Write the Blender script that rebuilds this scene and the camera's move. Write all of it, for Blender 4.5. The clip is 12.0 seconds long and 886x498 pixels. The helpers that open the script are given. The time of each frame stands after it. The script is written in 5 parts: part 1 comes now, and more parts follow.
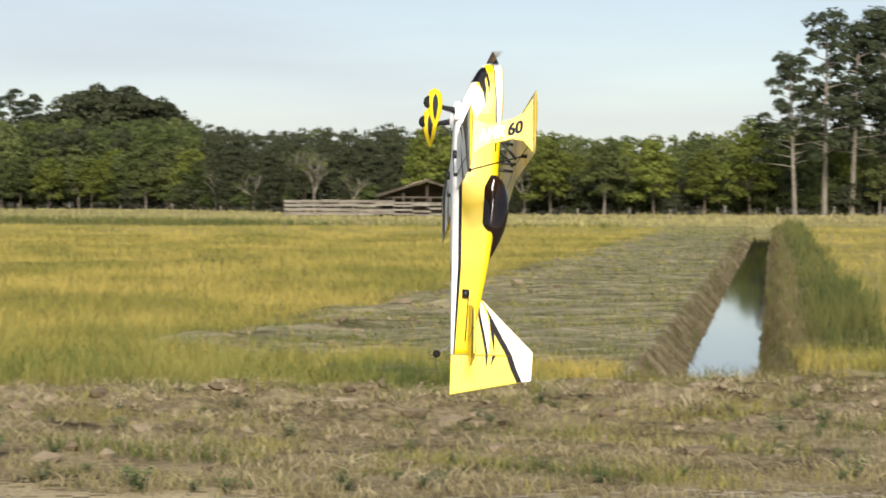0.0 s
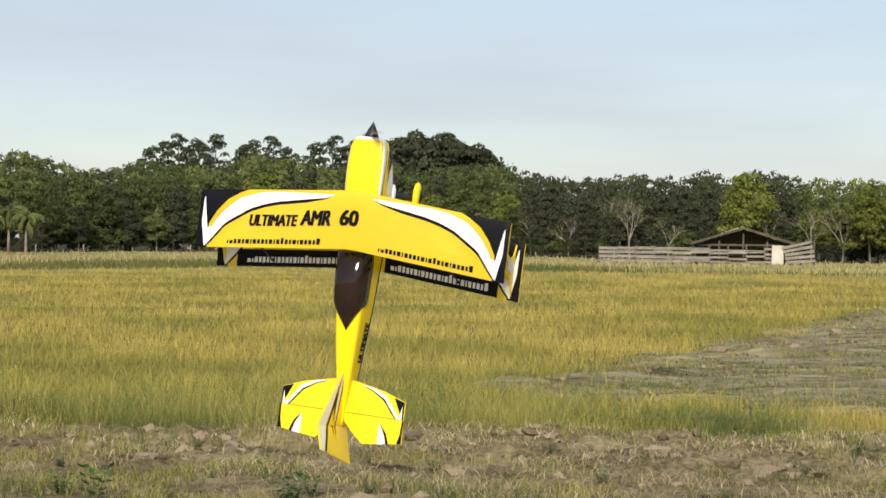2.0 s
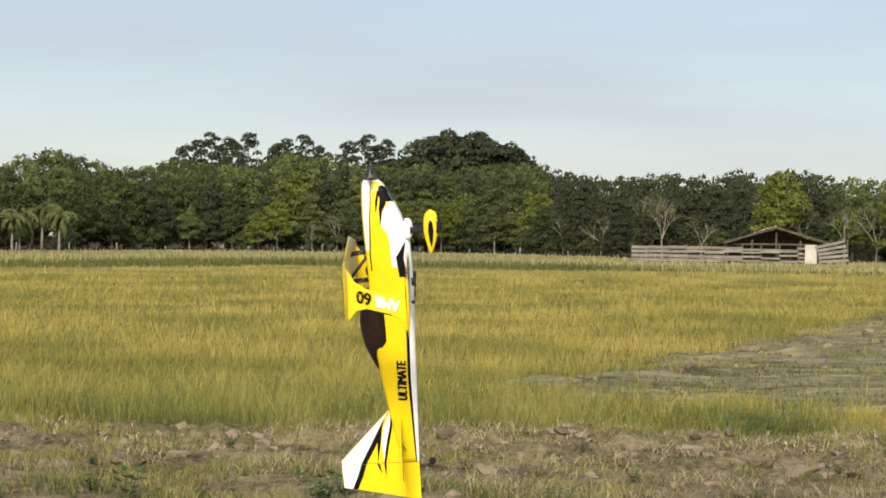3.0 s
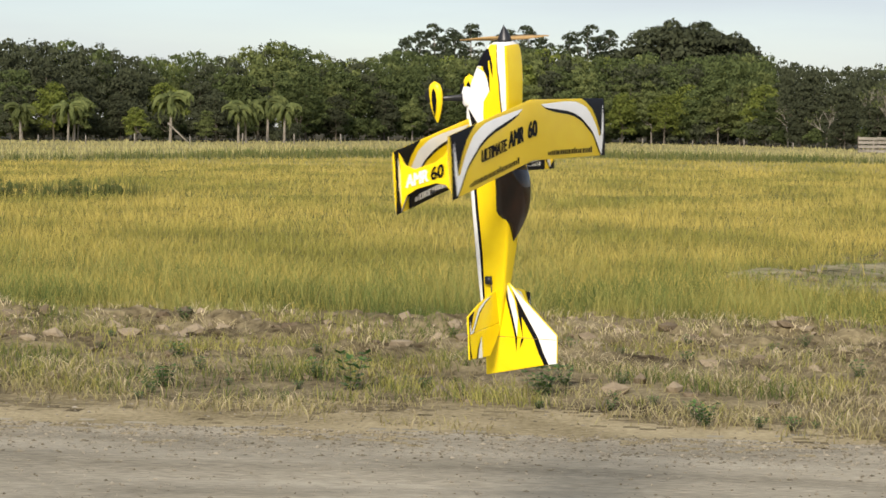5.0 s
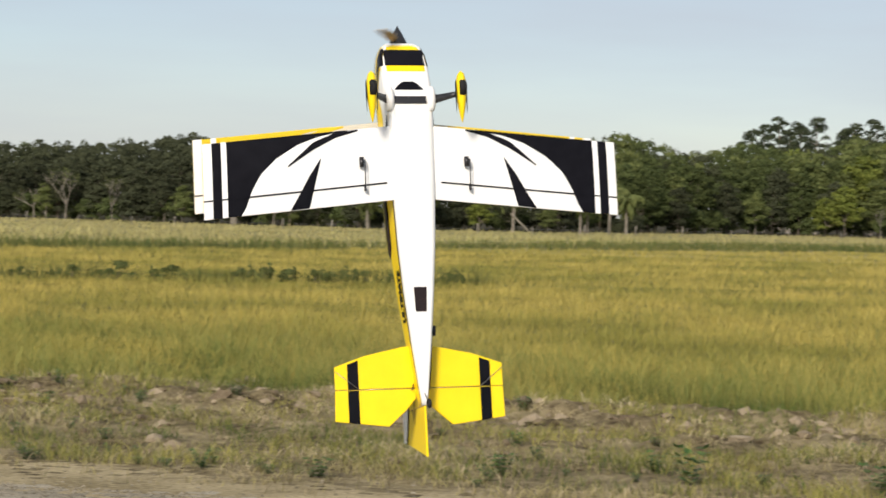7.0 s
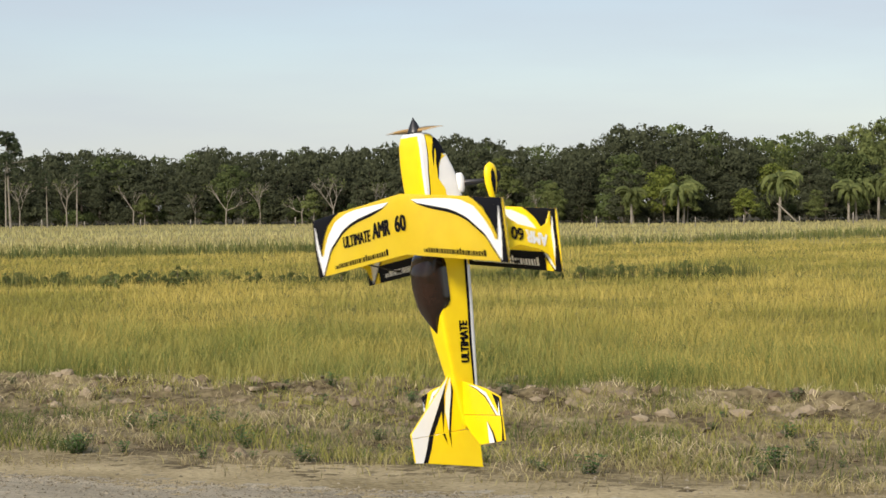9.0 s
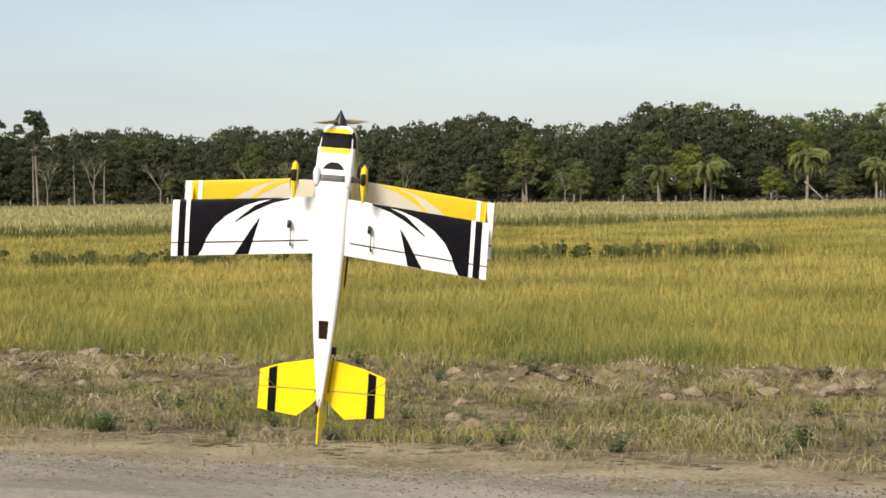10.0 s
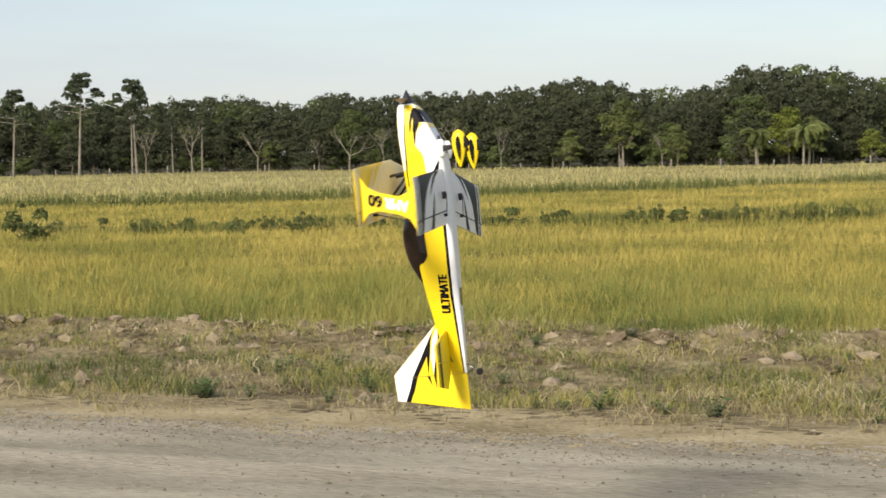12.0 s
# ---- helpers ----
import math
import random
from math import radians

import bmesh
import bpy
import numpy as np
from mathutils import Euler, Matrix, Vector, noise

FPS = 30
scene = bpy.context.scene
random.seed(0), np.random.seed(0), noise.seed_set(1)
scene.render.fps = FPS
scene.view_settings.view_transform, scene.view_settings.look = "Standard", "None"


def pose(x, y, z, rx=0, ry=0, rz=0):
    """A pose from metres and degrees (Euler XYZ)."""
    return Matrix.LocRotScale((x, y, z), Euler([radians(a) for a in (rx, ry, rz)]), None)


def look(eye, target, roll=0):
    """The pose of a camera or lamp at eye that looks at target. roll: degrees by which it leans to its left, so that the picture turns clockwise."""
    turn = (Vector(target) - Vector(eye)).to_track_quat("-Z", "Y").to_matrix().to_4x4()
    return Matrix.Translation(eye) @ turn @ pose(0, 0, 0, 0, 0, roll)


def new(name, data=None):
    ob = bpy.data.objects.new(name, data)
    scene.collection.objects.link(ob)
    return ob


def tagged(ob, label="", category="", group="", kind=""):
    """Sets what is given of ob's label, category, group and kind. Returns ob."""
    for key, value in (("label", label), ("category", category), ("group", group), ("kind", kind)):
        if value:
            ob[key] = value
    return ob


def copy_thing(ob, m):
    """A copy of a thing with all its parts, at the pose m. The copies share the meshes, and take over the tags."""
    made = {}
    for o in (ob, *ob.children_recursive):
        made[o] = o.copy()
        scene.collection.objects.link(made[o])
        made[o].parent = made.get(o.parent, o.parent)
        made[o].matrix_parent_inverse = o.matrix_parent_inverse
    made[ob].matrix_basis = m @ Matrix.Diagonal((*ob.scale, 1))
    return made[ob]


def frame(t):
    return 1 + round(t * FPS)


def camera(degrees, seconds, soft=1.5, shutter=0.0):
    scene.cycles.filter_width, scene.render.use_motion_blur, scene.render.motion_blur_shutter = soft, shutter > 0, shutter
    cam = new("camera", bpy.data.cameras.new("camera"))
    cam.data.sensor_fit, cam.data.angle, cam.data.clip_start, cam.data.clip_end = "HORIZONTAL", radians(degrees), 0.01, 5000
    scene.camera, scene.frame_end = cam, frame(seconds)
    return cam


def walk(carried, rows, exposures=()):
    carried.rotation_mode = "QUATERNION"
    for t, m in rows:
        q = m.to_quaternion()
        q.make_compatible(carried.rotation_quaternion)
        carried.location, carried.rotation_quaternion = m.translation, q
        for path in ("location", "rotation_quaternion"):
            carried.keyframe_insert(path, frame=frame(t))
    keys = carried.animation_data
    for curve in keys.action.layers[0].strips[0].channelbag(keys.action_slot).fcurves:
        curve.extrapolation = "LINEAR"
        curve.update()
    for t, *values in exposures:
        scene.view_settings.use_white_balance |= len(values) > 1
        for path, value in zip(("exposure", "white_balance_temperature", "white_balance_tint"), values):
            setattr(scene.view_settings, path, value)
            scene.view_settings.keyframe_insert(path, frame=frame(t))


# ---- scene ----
# ---- camera ----
EYE = (0.0, 0.0, 1.8)
# seconds, heading, tilt, lean (degrees)
CAMERA_ROWS = [
    (0, 8.37, -1.41, 0.10), (0.3, 4.88, -0.98, 0.16), (0.5, 3.65, -0.90, 0.36), (0.8, 2.60, -0.50, 0.45),
    (1, 1.98, -0.34, 0.46), (1.5, 1.01, -0.79, 0.47), (2, 0.10, -0.23, 0.53), (2.5, -0.00, 0.15, 0.56),
    (2.8, -0.29, 0.05, 0.58), (3, -0.75, -0.27, 0.62), (3.2, -1.41, -0.90, 0.45), (3.5, -2.41, -1.61, 0.24),
    (3.7, -3.42, -1.90, 0.10), (5.3, -6.70, -3.26, 0.77), (5.5, -6.71, -3.16, 0.90), (6, -7.43, -2.86, 1.40),
    (6.2, -8.00, -1.43, 1.58), (6.5, -9.12, -0.77, 1.63), (6.8, -12.78, -0.87, 1.47), (7, -15.54, -0.94, 1.41),
    (7.2, -17.66, -1.00, 1.36), (7.5, -19.81, -0.98, 1.24), (7.7, -20.85, -1.00, 1.18), (9.3, -22.53, -1.17, -0.68),
    (9.5, -22.46, -1.31, -0.68), (10, -23.22, -1.63, -0.65), (10.5, -24.68, -1.92, -0.64), (11, -26.10, -2.19, -0.67),
    (11.5, -27.32, -2.36, -0.80), (12, -25.78, -2.50, -1.08),
]
cam = camera(23.0, 12.0, soft=1.6, shutter=0.18)
walk(cam, [(t, pose(*EYE, 90 + tilt, 0, -head) @ pose(0, 0, 0, 0, 0, lean)) for t, head, tilt, lean in CAMERA_ROWS],
     exposures=[(0, 0.47, 6650, 13), (2.0, 0.38, 6650, 13), (2.5, 0.24, 6650, 13), (3.0, 0.32, 6650, 13), (3.5, 0.38, 6650, 13), (5.5, 0.49, 6650, 13), (6.5, 0.58, 6650, 13), (7.0, 0.28, 6650, 13), (7.5, 0.09, 6650, 13), (9.5, 0.42, 6650, 13), (10.5, 0.34, 6650, 13), (11.0, 0.46, 6650, 13), (12, 0.5, 6650, 13)])

# ---- light ----
SUN_AZ, SUN_EL = 185.0, 30.0          # compass of the sun, clockwise from +y, and its height
world = bpy.data.worlds.new("sky")
scene.world = world
world.use_nodes = True
wn, wl = world.node_tree.nodes, world.node_tree.links
sky = wn.new("ShaderNodeTexSky")
sky.sky_type, sky.sun_disc = "NISHITA", False
sky.sun_elevation, sky.sun_rotation = radians(SUN_EL), radians(SUN_AZ)
sky.air_density, sky.dust_density, sky.ozone_density = 1.0, 0.5, 2.5
# thin high haze with faint streaks
wc, wm, wt, wr, wx = (wn.new("ShaderNode" + k) for k in ("TexCoord", "Mapping", "TexNoise", "ValToRGB", "Mix"))
wm.inputs["Scale"].default_value = (2.0, 2.0, 14.0)
wt.inputs["Scale"].default_value, wt.inputs["Detail"].default_value = 1.6, 6
wr.color_ramp.elements[0].position, wr.color_ramp.elements[1].position = 0.35, 0.75
wr.color_ramp.elements[0].color, wr.color_ramp.elements[1].color = (0.40, 0.40, 0.40, 1), (0.80, 0.80, 0.80, 1)
wx.data_type = "RGBA"
wx.inputs[7].default_value = (4.55, 5.0, 5.65, 1)
wl.new(wc.outputs["Generated"], wm.inputs[0])
wl.new(wm.outputs[0], wt.inputs[0])
wl.new(wt.outputs[0], wr.inputs[0])
wl.new(wr.outputs[0], wx.inputs[0])
wl.new(sky.outputs[0], wx.inputs[6])
wl.new(wx.outputs[2], wn["Background"].inputs[0])
wn["Background"].inputs[1].default_value = 0.096
sun = new("sun", bpy.data.lights.new("sun", "SUN"))
sun.data.energy, sun.data.angle, sun.data.color = 3.75, radians(15), (1.0, 0.93, 0.82)   # a veiled sun
to_sun = Vector((math.sin(radians(SUN_AZ)) * math.cos(radians(SUN_EL)), math.cos(radians(SUN_AZ)) * math.cos(radians(SUN_EL)), math.sin(radians(SUN_EL))))
sun.matrix_world = look(to_sun * 50, (0, 0, 0))

# ---- materials ----


def material(name, low, high, scale=8.0, rough=0.8, metal=0.0, bump=0.0, fine=6.0, islands=0.0, spec=0.08, coat=0.0, sheer=0.0, stretch=(1, 1, 1), each=0.0):
    """A surface whose colour wanders between low and high over two noises; islands: share of the change from piece to piece; each: change from thing to thing."""
    m = bpy.data.materials.new(name)
    m.use_nodes = True
    n, l = m.node_tree.nodes, m.node_tree.links
    b = n["Principled BSDF"]
    co = n.new("ShaderNodeTexCoord")
    mp = n.new("ShaderNodeMapping")
    mp.inputs["Scale"].default_value = stretch
    l.new(co.outputs["Object"], mp.inputs[0])
    big, small = n.new("ShaderNodeTexNoise"), n.new("ShaderNodeTexNoise")
    big.inputs["Scale"].default_value, big.inputs["Detail"].default_value = scale, 5
    small.inputs["Scale"].default_value, small.inputs["Detail"].default_value = scale * fine, 4
    l.new(mp.outputs[0], big.inputs[0])
    l.new(mp.outputs[0], small.inputs[0])
    mix = n.new("ShaderNodeMath")
    mix.operation = "MULTIPLY_ADD"
    mix.inputs[1].default_value = 0.45
    l.new(small.outputs[0], mix.inputs[0])
    half = n.new("ShaderNodeMath")
    half.operation = "MULTIPLY"
    half.inputs[1].default_value = 0.55
    l.new(big.outputs[0], half.inputs[0])
    l.new(half.outputs[0], mix.inputs[2])
    last = mix.outputs[0]
    if islands:
        geo, blend = n.new("ShaderNodeNewGeometry"), n.new("ShaderNodeMix")
        blend.inputs[0].default_value = islands
        l.new(last, blend.inputs[2])
        l.new(geo.outputs["Random Per Island"], blend.inputs[3])
        last = blend.outputs[0]
    ramp = n.new("ShaderNodeValToRGB")
    ramp.color_ramp.elements[0].position, ramp.color_ramp.elements[1].position = (0.36, 0.64) if islands < 0.4 else (0.15, 0.85)
    ramp.color_ramp.elements[0].color, ramp.color_ramp.elements[1].color = (*low, 1), (*high, 1)
    l.new(last, ramp.inputs[0])
    tint = ramp.outputs[0]
    if each:
        info, span, hue = n.new("ShaderNodeObjectInfo"), n.new("ShaderNodeMapRange"), n.new("ShaderNodeHueSaturation")
        span.inputs[3].default_value, span.inputs[4].default_value = 1 - each, 1 + each
        l.new(info.outputs["Random"], span.inputs[0])
        l.new(span.outputs[0], hue.inputs["Value"])
        l.new(tint, hue.inputs["Color"])
        tint = hue.outputs[0]
    l.new(tint, b.inputs["Base Color"])
    b.inputs["Roughness"].default_value, b.inputs["Metallic"].default_value = rough, metal
    b.inputs["Specular IOR Level"].default_value = spec
    b.inputs["Coat Weight"].default_value = coat
    if sheer:
        tr, add = n.new("ShaderNodeBsdfTranslucent"), n.new("ShaderNodeMixShader")
        l.new(tint, tr.inputs[0])
        add.inputs[0].default_value = sheer
        l.new(b.outputs[0], add.inputs[1])
        l.new(tr.outputs[0], add.inputs[2])
        l.new(add.outputs[0], n["Material Output"].inputs[0])
    if bump:
        bp = n.new("ShaderNodeBump")
        bp.inputs["Strength"].default_value, bp.inputs["Distance"].default_value = bump, 0.02
        l.new(small.outputs[0], bp.inputs["Height"])
        l.new(bp.outputs[0], b.inputs["Normal"])
    return m


def field_material(name, base, tip, warm, top=0.5, patch=0.12, stretch=(1, 0.5, 1), mixed=0.42):
    """Blades: from base to tip over their height, with warmer patches across the field."""
    m = bpy.data.materials.new(name)
    m.use_nodes = True
    n, l = m.node_tree.nodes, m.node_tree.links
    b = n["Principled BSDF"]
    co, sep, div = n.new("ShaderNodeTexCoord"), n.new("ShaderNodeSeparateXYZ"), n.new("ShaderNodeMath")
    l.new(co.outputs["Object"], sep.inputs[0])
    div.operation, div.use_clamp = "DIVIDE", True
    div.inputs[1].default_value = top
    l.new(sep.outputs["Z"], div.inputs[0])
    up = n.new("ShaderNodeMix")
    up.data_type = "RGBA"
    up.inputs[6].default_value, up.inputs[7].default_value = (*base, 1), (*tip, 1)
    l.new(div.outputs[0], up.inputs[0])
    noise_tex, geo, ad = n.new("ShaderNodeTexNoise"), n.new("ShaderNodeNewGeometry"), n.new("ShaderNodeMath")
    mp = n.new("ShaderNodeMapping")
    mp.inputs["Scale"].default_value = stretch
    l.new(co.outputs["Object"], mp.inputs[0])
    l.new(mp.outputs[0], noise_tex.inputs[0])
    noise_tex.inputs["Scale"].default_value, noise_tex.inputs["Detail"].default_value = patch, 6
    ad.operation = "MULTIPLY_ADD"
    ad.inputs[1].default_value, ad.inputs[2].default_value = mixed, -mixed / 2
    l.new(geo.outputs["Random Per Island"], ad.inputs[0])
    ad2 = n.new("ShaderNodeMath")
    ad2.operation = "ADD"
    l.new(ad.outputs[0], ad2.inputs[0])
    l.new(noise_tex.outputs[0], ad2.inputs[1])
    ramp = n.new("ShaderNodeValToRGB")
    ramp.color_ramp.elements[0].position, ramp.color_ramp.elements[1].position = 0.40, 0.61
    ramp.color_ramp.elements[0].color, ramp.color_ramp.elements[1].color = (0, 0, 0, 1), (1, 1, 1, 1)
    l.new(ad2.outputs[0], ramp.inputs[0])
    fin = n.new("ShaderNodeMix")
    fin.data_type = "RGBA"
    fin.inputs[7].default_value = (*warm, 1)
    l.new(ramp.outputs[0], fin.inputs[0])
    l.new(up.outputs[2], fin.inputs[6])
    l.new(fin.outputs[2], b.inputs["Base Color"])
    b.inputs["Roughness"].default_value, b.inputs["Specular IOR Level"].default_value = 0.7, 0.2
    tr, add = n.new("ShaderNodeBsdfTranslucent"), n.new("ShaderNodeMixShader")
    add.inputs[0].default_value = 0.3
    l.new(fin.outputs[2], tr.inputs[0])
    l.new(b.outputs[0], add.inputs[1])
    l.new(tr.outputs[0], add.inputs[2])
    l.new(add.outputs[0], n["Material Output"].inputs[0])
    return m


M_YELLOW = material("yellow_film", (0.86, 0.60, 0.004), (0.90, 0.66, 0.008), 3, 0.36, spec=0.35, coat=0.1)
M_WHITE = material("white_film", (0.76, 0.76, 0.74), (0.84, 0.84, 0.82), 3, 0.36, spec=0.35, coat=0.1)
M_YELLOW_FILM = material("thin_yellow_film", (0.86, 0.60, 0.004), (0.92, 0.68, 0.008), 3, 0.36, spec=0.35, coat=0.1, sheer=0.42)
M_WHITE_FILM = material("thin_white_film", (0.80, 0.80, 0.78), (0.87, 0.87, 0.85), 3, 0.36, spec=0.35, coat=0.1, sheer=0.5)
for q in M_YELLOW_FILM.node_tree.nodes:
    if q.type == "BSDF_TRANSLUCENT":           # light comes through the film paler than it is reflected
        M_YELLOW_FILM.node_tree.links.remove(q.inputs[0].links[0])
        q.inputs[0].default_value = (0.97, 0.84, 0.42, 1)
M_BLACK = material("black_film", (0.004, 0.004, 0.006), (0.008, 0.008, 0.011), 4, 0.42, spec=0.08, coat=0.0)
M_CANOPY = material("smoked_canopy", (0.010, 0.006, 0.004), (0.024, 0.011, 0.007), 6, 0.12, spec=0.35, coat=0.15)
M_CARBON = material("carbon_rod", (0.01, 0.01, 0.011), (0.022, 0.022, 0.024), 60, 0.4, spec=0.5)
M_TYRE = material("foam_tyre", (0.012, 0.012, 0.012), (0.028, 0.027, 0.026), 80, 0.75)
M_PROP = material("wooden_propeller", (0.30, 0.19, 0.08), (0.46, 0.31, 0.14), 40, 0.4, stretch=(6, 1, 1))
M_STEEL = material("steel_wire", (0.3, 0.3, 0.3), (0.45, 0.45, 0.44), 60, 0.35, metal=0.9)

M_GRAVEL = material("gravel_road", (0.19, 0.168, 0.120), (0.42, 0.375, 0.28), 1.6, 0.95, bump=0.8, fine=22, stretch=(0.3, 1.3, 1))
M_SAND = material("sandy_verge", (0.17, 0.135, 0.068), (0.43, 0.355, 0.21), 1.2, 0.95, bump=0.8, fine=18)
M_SOIL = material("dry_topsoil", (0.048, 0.034, 0.017), (0.30, 0.245, 0.137), 1.4, 0.95, bump=1.0, fine=10)
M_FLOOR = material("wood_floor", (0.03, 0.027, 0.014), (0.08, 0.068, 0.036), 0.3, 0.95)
M_FIELD = material("field_soil", (0.085, 0.085, 0.02), (0.20, 0.18, 0.045), 0.6, 0.95, bump=0.5, fine=9)
M_MUD = material("cut_field", (0.052, 0.048, 0.021), (0.37, 0.325, 0.195), 1.1, 0.95, bump=1.0, fine=6, stretch=(0.45, 1.3, 1))
M_FAR = material("far_pasture", (0.16, 0.15, 0.05), (0.32, 0.28, 0.13), 0.08, 0.95, bump=0.2, fine=9)
M_CLOD = material("earth_clod", (0.070, 0.048, 0.028), (0.36, 0.295, 0.20), 5, 0.95, bump=0.9, fine=7, islands=0.45)
M_PEBBLE = material("grey_pebble", (0.125, 0.108, 0.075), (0.30, 0.265, 0.20), 20, 0.95, islands=0.8)
M_WATER = material("ditch_water", (0.03, 0.028, 0.02), (0.05, 0.045, 0.03), 0.6, 0.04, spec=0.5)
M_WATER.node_tree.nodes["Principled BSDF"].inputs["IOR"].default_value = 1.33

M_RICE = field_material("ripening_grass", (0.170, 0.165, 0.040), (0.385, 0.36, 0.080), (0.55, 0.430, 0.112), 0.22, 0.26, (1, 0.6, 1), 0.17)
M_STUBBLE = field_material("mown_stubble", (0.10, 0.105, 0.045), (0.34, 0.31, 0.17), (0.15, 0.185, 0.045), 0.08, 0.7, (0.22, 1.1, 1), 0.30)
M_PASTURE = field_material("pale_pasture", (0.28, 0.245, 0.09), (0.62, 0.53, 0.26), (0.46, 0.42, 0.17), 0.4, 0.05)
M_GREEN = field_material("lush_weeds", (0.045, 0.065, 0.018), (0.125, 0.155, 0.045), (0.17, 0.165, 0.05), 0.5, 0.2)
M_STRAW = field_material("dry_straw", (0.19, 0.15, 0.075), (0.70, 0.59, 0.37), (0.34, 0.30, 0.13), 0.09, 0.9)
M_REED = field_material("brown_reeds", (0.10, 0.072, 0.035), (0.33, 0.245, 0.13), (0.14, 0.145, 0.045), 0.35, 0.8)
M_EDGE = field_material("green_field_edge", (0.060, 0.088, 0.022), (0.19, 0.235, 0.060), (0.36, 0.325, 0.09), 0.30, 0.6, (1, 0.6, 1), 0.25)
M_WEED = material("weed_leaf", (0.050, 0.105, 0.032), (0.16, 0.26, 0.078), 6, 0.6, islands=0.6, sheer=0.3)

# deep, mid and olive are lifted and greyed: distance haze put into the colour
LEAVES = [material("leaf_" + k, a, c, 0.5, 0.75, fine=4, islands=0.5, sheer=0.3, each=0.25) for k, a, c in (
    ("deep", (0.040, 0.046, 0.027), (0.078, 0.087, 0.045)),
    ("mid", (0.046, 0.064, 0.025), (0.108, 0.130, 0.044)),
    ("olive", (0.068, 0.088, 0.032), (0.165, 0.185, 0.062)),
    ("bright", (0.080, 0.110, 0.022), (0.205, 0.225, 0.050)))]
M_EUC = material("leaf_eucalyptus", (0.034, 0.044, 0.026), (0.078, 0.094, 0.047), 0.5, 0.7, islands=0.5, sheer=0.25)
M_BARK = material("grey_bark", (0.09, 0.075, 0.055), (0.22, 0.19, 0.145), 1.5, 0.9, bump=0.5)
M_PALEBARK = material("pale_bark", (0.15, 0.13, 0.10), (0.31, 0.28, 0.23), 1.5, 0.85, bump=0.3)
M_BOARD = material("weathered_board", (0.13, 0.115, 0.09), (0.33, 0.30, 0.25), 1.2, 0.9, bump=0.5, fine=8, stretch=(0.4, 3, 3))
M_OLDWOOD = material("dark_timber", (0.055, 0.045, 0.035), (0.13, 0.11, 0.085), 2, 0.9, bump=0.4)
M_ROOF = material("rusty_roofing", (0.05, 0.042, 0.034), (0.16, 0.13, 0.105), 1.2, 0.8, bump=0.4)
M_TILE = material("pale_roof_piece", (0.42, 0.32, 0.24), (0.62, 0.52, 0.42), 3, 0.8)
M_PALEDOOR = material("whitewashed_panel", (0.42, 0.40, 0.33), (0.58, 0.55, 0.46), 2, 0.85)
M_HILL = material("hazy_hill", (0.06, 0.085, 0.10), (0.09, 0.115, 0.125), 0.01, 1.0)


def mesh_of(name, verts, faces, mats, index=None, smooth=False):
    me = bpy.data.meshes.new(name)
    me.from_pydata([tuple(v) for v in verts], [], faces)
    for m in mats if isinstance(mats, (list, tuple)) else [mats]:
        me.materials.append(m)
    if index is not None:
        me.polygons.foreach_set("material_index", np.asarray(index, dtype=np.int32))
    if smooth:
        me.polygons.foreach_set("use_smooth", np.ones(len(me.polygons), dtype=bool))
    me.update()
    return me


def part(name, bm, mat, parent=None, label="", smooth=True):
    """Links a bmesh as one mesh object, under parent if there is one."""
    me = bpy.data.meshes.new(name)
    bm.to_mesh(me)
    bm.free()
    for m in mat if isinstance(mat, (list, tuple)) else [mat]:
        me.materials.append(m)
    if smooth:
        me.polygons.foreach_set("use_smooth", np.ones(len(me.polygons), dtype=bool))
    ob = new(name, me)
    ob.parent = parent
    return tagged(ob, label)


def piece(name, me, parent=None, m=None, label=""):
    ob = new(name, me)
    ob.parent = parent
    if m is not None:
        ob.matrix_basis = m
    return tagged(ob, label)


def rod(bm, a, b, r1, r2=None, sides=6):
    """A tapered round bar from a to b."""
    a, b = Vector(a), Vector(b)
    r2 = r1 if r2 is None else r2
    q = (b - a).to_track_quat("Z", "Y").to_matrix()
    rings = []
    for p, r in ((a, r1), (b, r2)):
        rings.append([bm.verts.new(p + q @ Vector((r * math.cos(k * math.tau / sides), r * math.sin(k * math.tau / sides), 0))) for k in range(sides)])
    for k in range(sides):
        bm.faces.new((rings[0][k], rings[0][(k + 1) % sides], rings[1][(k + 1) % sides], rings[1][k]))
    bm.faces.new(rings[0][::-1])
    bm.faces.new(rings[1])


def slab(bm, x0, x1, y0, y1, z0, z1, m=None):
    """A box between two corners, turned by m."""
    m = m or Matrix()
    v = [bm.verts.new(m @ Vector((x, y, z))) for z in (z0, z1) for y in (y0, y1) for x in (x0, x1)]
    for f in ((0, 2, 3, 1), (4, 5, 7, 6), (0, 1, 5, 4), (2, 6, 7, 3), (0, 4, 6, 2), (1, 3, 7, 5)):
        bm.faces.new([v[k] for k in f])


def loft(bm, rings, close=True):
    """Skins a row of rings of points."""
    vs = [[bm.verts.new(p) for p in r] for r in rings]
    n = len(vs[0])
    for a, b in zip(vs, vs[1:]):
        for k in range(n):
            bm.faces.new((a[k], a[(k + 1) % n], b[(k + 1) % n], b[k]))
    if close:
        bm.faces.new(vs[0][::-1])
        bm.faces.new(vs[-1])
    bmesh.ops.recalc_face_normals(bm, faces=bm.faces)

# ---- the land ----
rng = np.random.default_rng(7)
EDGE_AZ, EDGE_R = [-42, -30, -22, -17, -12, -7, 0, 4, 8, 22], [285, 285, 245, 225, 245, 290, 285, 232, 212, 205]   # the wood's edge


def ditch_x(y):
    return 7.6 + 0.306 * (y - 27)


